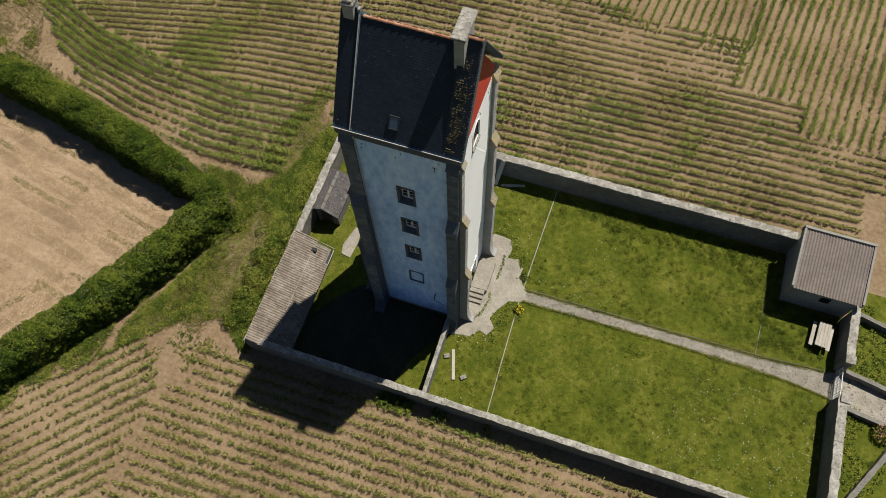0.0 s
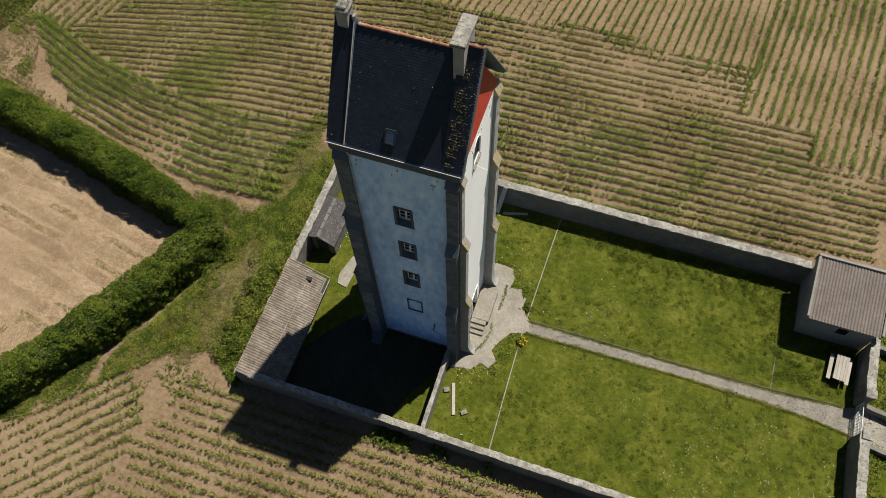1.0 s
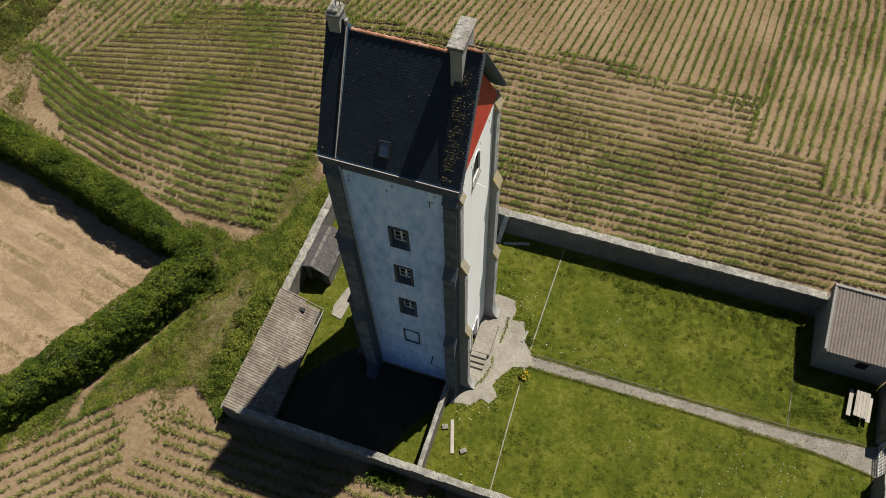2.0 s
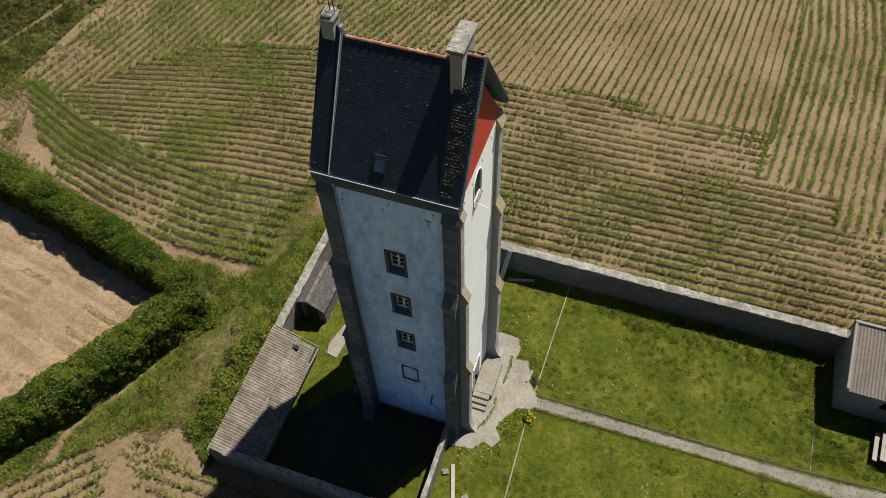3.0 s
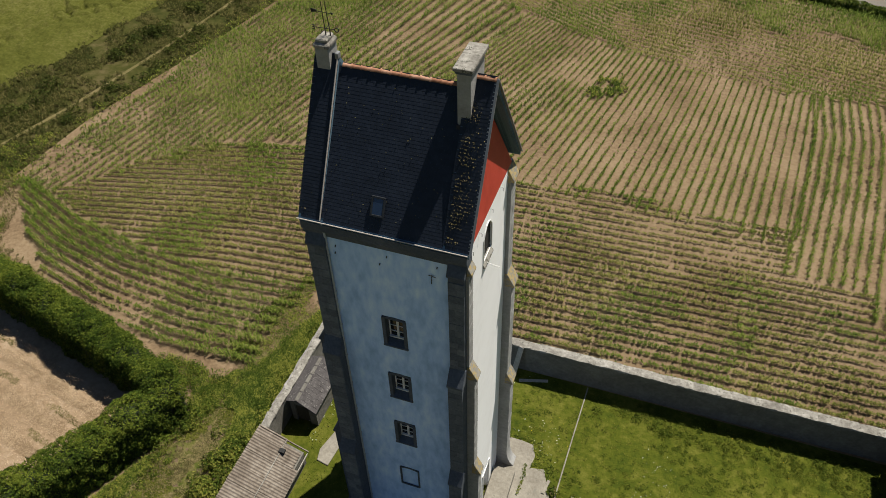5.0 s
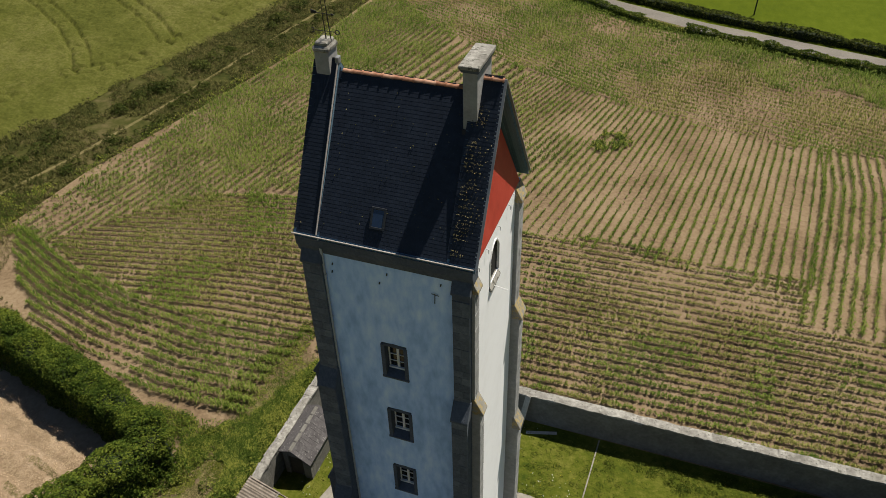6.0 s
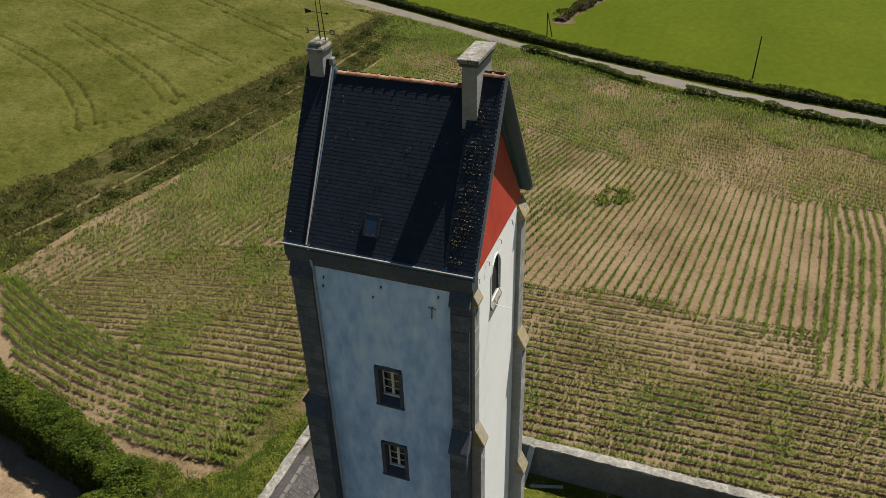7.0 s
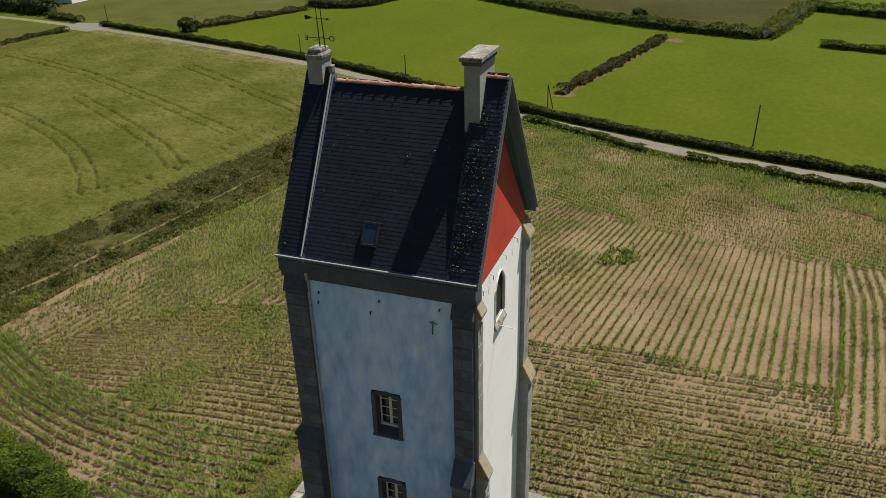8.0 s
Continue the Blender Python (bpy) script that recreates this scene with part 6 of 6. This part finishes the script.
def weathervane():
    cx, cy, z = -0.42, 2.9, 27.42
    v = thing("weathervane", (cx, cy, z), "dark iron weathervane with letters on a chimney", "weathervane")
    part("mast", Geo().rod((0, 0, 0), (-0.04, 0, 1.3), 0.022, 6, 0.01), M["iron"], v)
    part("rod", Geo().rod((0.14, 0.06, 0), (0.06, 0.06, 1.42), 0.02, 6, 0.012), M["iron"], v, "lightning rod")
    part("cross_arm", Geo().rod((-0.34, 0.0, 0.3), (0.34, 0.0, 0.3), 0.012, 6), M["iron"], v)
    part("cross_arm", Geo().rod((0, -0.34, 0.28), (0, 0.34, 0.28), 0.012, 6), M["iron"], v)
    part("arrow_shaft", Geo().rod((-0.34, 0, 0.88), (0.34, 0, 0.85), 0.011, 6), M["iron"], v)
    part("arrow_tail", Geo().prism([(-0.42, -0.01, 0.82), (-0.22, -0.01, 0.85), (-0.22, -0.01, 0.91), (-0.42, -0.01, 0.96)], (0, 0.02, 0)), M["iron"], v)
    part("arrow_head", Geo().prism([(0.28, -0.01, 0.81), (0.39, -0.01, 0.855), (0.28, -0.01, 0.9)], (0, 0.02, 0)), M["iron"], v)
    letter("E", 0.23, 0.014, M["iron"], v, pose(-0.42, 0, 0.22, 90, 0, 180))
    letter("O", 0.23, 0.014, M["iron"], v, pose(0.42, 0, 0.22, 90, 0, 180))


weathervane()

# iron ties and fittings on the front wall
for x, z in ((0.35, 20.75), (2.35, 20.8), (2.05, 20.35), (4.25, 20.85), (0.3, 20.4)):
    part("wall_tie", Geo().beam((x, Y0 - 0.02, z - 0.05), (x + 0.02, Y0 - 0.02, z + 0.04), 0.035, 0.035, (0, 1, 0)), M["iron"], tower, "small iron wall tie")
hook = part("wall_hook", Geo().rod((4.04, Y0 - 0.05, 20.0), (4.06, Y0 - 0.05, 20.45), 0.016), M["iron"], tower, "iron hook with rust streaks")
part("hook_arm", Geo().rod((3.93, Y0 - 0.05, 20.42), (4.2, Y0 - 0.05, 20.38), 0.012), M["iron"], hook)
bar = part("iron_bar", Geo().rod((3.45, Y0 - 0.04, 2.3), (3.6, Y0 - 0.06, 3.6), 0.03), M["iron"], tower, "dark iron bar on the wall")
part("hanging_cable", Geo().rod((3.45, Y0 - 0.04, 2.3), (4.5, Y0 - 0.03, 1.75), 0.012, 5), M["iron"], bar)


# ---- entrance steps ----
def entrance():
    e = thing("entrance_steps", (5.3, 1.5, 0.06), "worn concrete landing with three steps at the tower door", "steps")
    part("landing", Geo().box(0.02, 1.22, 0.95, 3.35, 0, 0.5), M["concrete"], e, bevel=0.03)
    for i in range(3):
        part("step", Geo().box(0.06, 1.1, 0.02 + 0.31 * i, 0.94, 0.165 * i, 0.165 * (i + 1) - 0.005), M["concrete"], e, bevel=0.02)


entrance()


# ---- sheds ----
def corrugated(x0, x1, y0, y1, z_of, pitch, depth, along_x, n_cross=12):
    """A wavy roofing sheet; the waves run across y when along_x is true."""
    g = Geo()
    if along_x:
        n = int((y1 - y0) / pitch * 6)
        us = [(y0 + (y1 - y0) * i / n, depth * math.sin(2 * math.pi * (y1 - y0) / pitch * i / n)) for i in range(n + 1)]
        for u, dz in us:
            for k in range(n_cross + 1):
                x = x0 + (x1 - x0) * k / n_cross
                g.v.append((x, u, z_of(x, u) + dz))
    else:
        n = int((x1 - x0) / pitch * 6)
        us = [(x0 + (x1 - x0) * i / n, depth * math.sin(2 * math.pi * (x1 - x0) / pitch * i / n)) for i in range(n + 1)]
        for u, dz in us:
            for k in range(n_cross + 1):
                y = y0 + (y1 - y0) * k / n_cross
                g.v.append((u, y, z_of(u, y) + dz))
    m = n_cross + 1
    for i in range(n):
        for k in range(n_cross):
            g.f.append((i * m + k, i * m + k + 1, (i + 1) * m + k + 1, (i + 1) * m + k))
    return g


def long_shed():
    s = thing("lean_to_shed", (-7.45, -6.2, 0), "long low shed with weathered corrugated fibre-cement roof", "shed")
    w, l = 2.35, 8.0
    roof_h = lambda x, y: 2.32 - 0.46 * x
    r = random.Random(44)
    for i, (a, b, lift) in enumerate(((-0.3, 1.36, 0.012), (1.25, 2.6, 0.0))):
        y, k = -0.42 if i == 0 else -0.2, 0
        while y < l - 0.3:
            y2 = min(y + 1.0, l + 0.15)
            x2 = b if i == 0 or y2 < l - 0.6 else b - 0.28
            up = lift + 0.01 * (k % 2) + r.uniform(0, 0.006)
            part("roof_sheet", corrugated(a, x2 + r.uniform(-0.03, 0.03), y, y2 + 0.04, lambda x, yy, q=up: roof_h(x, yy) + q, 0.177, 0.03, True, 4), M["fibre"], s, "ribbed grey-brown roofing sheet")
            y, k = y2, k + 1
    part("lap_mortar", Geo().beam((1.33, -0.2, roof_h(1.33, 0) + 0.045), (1.33, l + 0.1, roof_h(1.33, 0) + 0.045), 0.05, 0.03), M["coping"], s, "pale line along the sheet lap")
    part("side_wall", Geo().prism([(2.2, 0.0, 0), (2.35, 0.0, 0), (2.35, 0.0, 1.12), (2.2, 0.0, 1.19)], (0, l, 0)), M["rubble"], s)
    part("end_wall", Geo().prism([(0, l - 0.2, 0), (2.19, l - 0.2, 0), (2.19, l - 0.2, 1.2), (0, l - 0.2, 2.2)], (0, 0.2, 0)), M["rubble"], s)
    part("end_board", Geo().beam((-0.2, l + 0.12, 2.42), (2.6, l + 0.12, 1.13), 0.05, 0.1), M["fibre"], s)
    part("eave_board", Geo().beam((2.56, -0.1, 1.06), (2.56, l + 0.1, 1.06), 0.04, 0.1), M["wood_grey"], s)
    part("roof_vent", Geo().box(1.25, 1.6, l - 0.75, l - 0.5, 1.72, 1.86), M["dark"], s, "small dark roof opening")


long_shed()


def outhouse():
    o = thing("stone_outhouse", (-7.1, 4.25, 0), "small gabled stone outhouse with mossy grey slates", "outhouse")
    top, lo, hi, l = 0.5, -0.15, 1.66, 3.25
    rz = lambda x: 2.28 - 0.68 * (x - top) if x > top else 2.28 - 0.4 * (top - x)
    gable = lambda y, x0, x1, z0: [(x0, y, z0), (x1, y, z0), (x1, y, rz(x1) - 0.04)] + ([(top, y, rz(top) - 0.04)] if x0 < top < x1 else []) + [(x0, y, rz(x0) - 0.04)]
    part("back_wall", Geo().prism(gable(l, lo + 0.05, hi - 0.1, 0), (0, -0.25, 0)), M["rubble"], o)
    part("low_wall", Geo().box(hi - 0.32, hi - 0.1, 0.26, l - 0.26, 0, rz(hi - 0.1) - 0.05), M["rubble"], o)
    part("inner_wall", Geo().box(lo + 0.05, lo + 0.25, 0.26, l - 0.26, 0, 1.9), M["rubble"], o)
    part("front_wall", Geo().prism(gable(0.25, lo + 0.05, 0.2, 0), (0, -0.22, 0)), M["rubble"], o)
    part("front_pier", Geo().prism(gable(0.25, 1.1, hi - 0.1, 0), (0, -0.22, 0)), M["rubble"], o)
    part("lintel", Geo().prism(gable(0.25, 0.205, 1.095, 1.6), (0, -0.2, 0)), M["rubble"], o)
    # Dark sheet added in the doorway to give its black shade.
    part("door", Geo().box(0.2, 1.1, 0.14, 0.2, 0.02, 1.6), M["pole_wood"], o, "dark sheet for the shaded doorway")
    for name, xa, xb in (("roof", top, hi), ("back_slope", lo - 0.1, top)):
        rf = part(name, Geo().prism([(xa, -0.12, rz(xa) - 0.03), (xb, -0.12, rz(xb) - 0.03), (xb, -0.12, rz(xb) + 0.03), (xa, -0.12, rz(xa) + 0.03)], (0, l + 0.24, 0)), M["slate_old"], o, "grey mossy slates")
        if name == "roof":
            slope = rf
    r = random.Random(8)
    q = Geo()
    q.prism([(0, 0.004, 0.03), (0.22, 0.004, -0.12), (0.22, 0.004, -0.105), (0, 0.004, 0.045)], (0, 0.27, 0))
    me = q.mesh("slate")
    me.materials.append(M["slate_old"])
    for i in range(6):
        for j in range(12):
            if r.random() < 0.05:
                continue
            sl = new("slate", me)
            sl.parent = slope
            x = top + 0.02 + i * 0.19
            sl.location = (x, -0.13 + j * 0.279 + r.uniform(-0.012, 0.012), rz(x) + 0.012 + r.uniform(0, 0.012))
    for i in range(5):
        part("ridge_stone", Geo().box(top - 0.13, top + 0.1, -0.1 + i * 0.67, 0.54 + i * 0.67, 2.2, 2.33), M["rubble"], o, bevel=0.04)


M["slate_old"] = surface("mossy_grey_slate", ((0.040, 0.036, 0.036), (0.062, 0.056, 0.056), (0.09, 0.083, 0.082)), rough=0.85, grain=5.0, stain=1.5, bump=0.4, spread=0.14, fleck=(0.2, 0.19, 0.175), fleck_scale=13.0, fleck_at=0.66)
outhouse()


def hut():
    h = thing("garden_hut", (26.45, 8.5, 0), "small rendered hut with a dark corrugated roof", "hut")
    w, d = 4.35, 3.95
    zr = lambda x, y: 2.85 + 0.215 * y
    part("front_wall", Geo().box(0, w, 0, 0.3, 0, 2.72), M["hut_wall"], h)
    part("back_wall", Geo().box(0, w, d - 0.3, d, 0, 3.5), M["hut_wall"], h)
    for x in (0, w - 0.3):
        part("side_wall", Geo().prism([(x, 0.3, 0), (x, d - 0.3, 0), (x, d - 0.3, 3.45), (x, 0.3, 2.72)], (0.3, 0, 0)), M["hut_wall"], h)
    part("roof_sheet", corrugated(-0.05, w + 0.15, -0.2, d + 0.05, zr, 0.2, 0.032, False), M["fibre_dark"], h, "dark ribbed roofing sheets")
    for x in (-0.13, w + 0.2):
        part("parapet", Geo().prism([(x - 0.07, -0.1, 2.4), (x - 0.07, d + 0.25, 3.2), (x - 0.07, d + 0.25, 3.85), (x - 0.07, -0.1, 2.93)], (0.16, 0, 0)), M["coping_dark"], h, "grey verge coping", 0.02)
    part("ridge_board", Geo().box(-0.2, w + 0.28, d + 0.06, d + 0.26, 3.3, 3.86), M["coping_dark"], h, "grey back coping", 0.02)
    part("window", Geo().box(2.1, 2.75, -0.02, 0.02, 1.5, 2.2), M["glass"], h)


M["hut_wall"] = surface("grey_hut_render", ((0.132, 0.129, 0.123), (0.18, 0.177, 0.168), (0.228, 0.222, 0.213)), rough=0.9, grain=4.0, stain=0.9, bump=0.3)
M["coping_dark"] = surface("grey_coping", ((0.1426, 0.1364, 0.124), (0.1922, 0.1829, 0.1705), (0.2418, 0.2325, 0.217)), rough=0.9, grain=6.0, stain=1.0, bump=0.4)
hut()


def picnic_table():
    t = thing("picnic_table", (29.5, 6.5, 0.02), "silvered timber picnic table with two benches on the lawn", "picnic table", rz=-5.0)
    for i in range(4):
        x = -0.312 + i * 0.208
        part("top_board", Geo().box(x - 0.1, x + 0.1, -0.92, 0.92, 0.72, 0.76), M["wood_grey"], t, bevel=0.008)
    for x in (-0.6, 0.56):
        part("bench_board", Geo().box(x - 0.13, x + 0.13, -0.92, 0.92, 0.42, 0.46), M["wood_grey"], t, bevel=0.008)
    for y in (-0.62, 0.62):
        part("seat_bearer", Geo().box(-0.7, 0.66, y - 0.025, y + 0.025, 0.33, 0.42), M["wood_grey"], t)
        part("top_bearer", Geo().box(-0.42, 0.42, y - 0.025, y + 0.025, 0.63, 0.72), M["wood_grey"], t)
        for s in (-1, 1):
            part("leg", Geo().beam((s * 0.58, y + 0.05, 0.0), (s * 0.25, y + 0.05, 0.72), 0.045, 0.1, (0, 1, 0)), M["wood_grey"], t)


picnic_table()


# ---- loose things ----
def plank(loc, size, rz, label, material=None, name="plank"):
    p = part(name, Geo().box(-size[0] / 2, size[0] / 2, -size[1] / 2, size[1] / 2, 0, size[2]), material or M["wood_grey"], None, "", 0.01)
    p.matrix_basis = pose(*loc, 0, 0, rz)
    tagged(p, label, "plank")


plank((5.92, -3.3, 0.03), (0.22, 2.15, 0.12), 18, "pale weathered beam lying in the grass")
plank((6.85, -3.95, 0.03), (0.42, 0.28, 0.16), 40, "pale stone block lying in the grass", M["coping"], name="stone_block")
plank((5.3, -2.85, 0.03), (0.38, 0.3, 0.14), 25, "pale stone block lying in the grass", M["coping"], name="stone_block")
plank((5.85, 11.55, 0.03), (0.2, 1.8, 0.05), -74, "pale board lying below the back wall")
tagged(part("plank", Geo().beam((4.52, 11.25, 0.04), (4.82, 12.08, 2.36), 0.34, 0.05), M["wood_grey"], None, "", 0.01), "pale wide board leaning against the back wall", "plank")
plank((8.35, 4.7, 0.03), (0.18, 0.9, 0.1), -10, "grey stone kerb piece beside the apron", M["concrete"], name="kerb_piece")


def flowering(name, loc, radius, height, petals, label, seed, n=260):
    r = np.random.default_rng(seed)
    ob = thing(name, loc, label, "plant")
    a, u = r.uniform(0, 2 * np.pi, n), np.sqrt(r.random(n))
    c = np.stack([np.cos(a) * u * radius, np.sin(a) * u * radius, height * (1 - 0.5 * u ** 2) * r.uniform(0.3, 1, n)], 1)
    v, f = leaf_cards(c, r.uniform(0.05, 0.12, n), seed)
    part("leaves", raw_mesh("leaves", v, f, M["weed"]), M["weed"], ob)
    k = n // 4
    c = c[:k] * [1, 1, 0.6] + [0.1, 0, height * 0.5]
    v, f = leaf_cards(c, r.uniform(0.03, 0.06, k), seed + 1, 1.5)
    part("blossom", raw_mesh("blossom", v, f, petals), petals, ob)
    part("stem", Geo().rod((0, 0, 0), (0.03, 0.02, height * 0.6), 0.03, 6, 0.012), M["weed"], ob)


flowering("yellow_bush", (9.05, 1.95, 0.02), 0.3, 0.42, M["petal_yellow"], "small bush with bright yellow flowers by the path", 121)
flowering("pink_shrub", (34.2, 1.0, 0.02), 0.7, 0.9, M["petal_pink"], "shrub with dusky pink flowers outside the gate", 122, 500)
flowering("leafy_weed", (8.75, 4.5, 0.02), 0.28, 0.3, M["dry_weed"], "leafy green weed beside the apron", 123, 120)


def pole(x, y, h, lean, label="dark wooden utility pole", twin=False):
    p = thing("utility_pole", (x, y, 0), label, "pole", "roadside poles")
    part("shaft", Geo().rod((0, 0, 0), (lean * h, 0, h), 0.085, 8, 0.065), M["pole_wood"], p)
    if twin:
        part("strut", Geo().rod((0.75, 0, 0), (lean * h + 0.05, 0, h * 0.97), 0.08, 8, 0.06), M["pole_wood"], p)


pole(14.75, 80.4, 5.2, 0.02)
pole(-13.0, 89.4, 3.4, -0.02, "dark twin-legged utility pole", True)
pole(-39.9, 101.0, 3.6, -0.01)
pole(-66.5, 112.8, 3.4, -0.02)
pole(-98.5, 124.5, 3.6, -0.02)
pole(-127.3, 129.8, 4.0, -0.02)


def far_house():
    h = thing("white_house", (-164, 154, 0), "white rendered house with a slate roof far off", "house")
    part("wall", Geo().box(-7, 7, -4, 4, 0, 3.2), M["whitewash"], h)
    part("roof", Geo().prism([(-7.3, -4.4, 3.0), (-7.3, 4.4, 3.0), (-7.3, 0, 6.6)], (14.6, 0, 0)), M["slate_old"], h)
    for x in (-4.5, -1.5, 2.0, 5.0):
        part("window", Geo().box(x, x + 1.1, -4.05, -3.95, 1.0, 2.3), M["glass"], h)



def far_shed():
    h = thing("white_shed", (-81, 166.5, 0), "low white shed with a pale roof behind the far hedge", "shed")
    part("wall", Geo().box(-3.4, 3.4, -1.5, 1.5, 0, 2.2), M["whitewash"], h)
    part("roof", Geo().prism([(-3.6, -1.7, 2.1), (-3.6, 1.7, 2.1), (-3.6, 0, 2.9)], (7.2, 0, 0)), M["gutter"], h)


far_house()
far_shed()
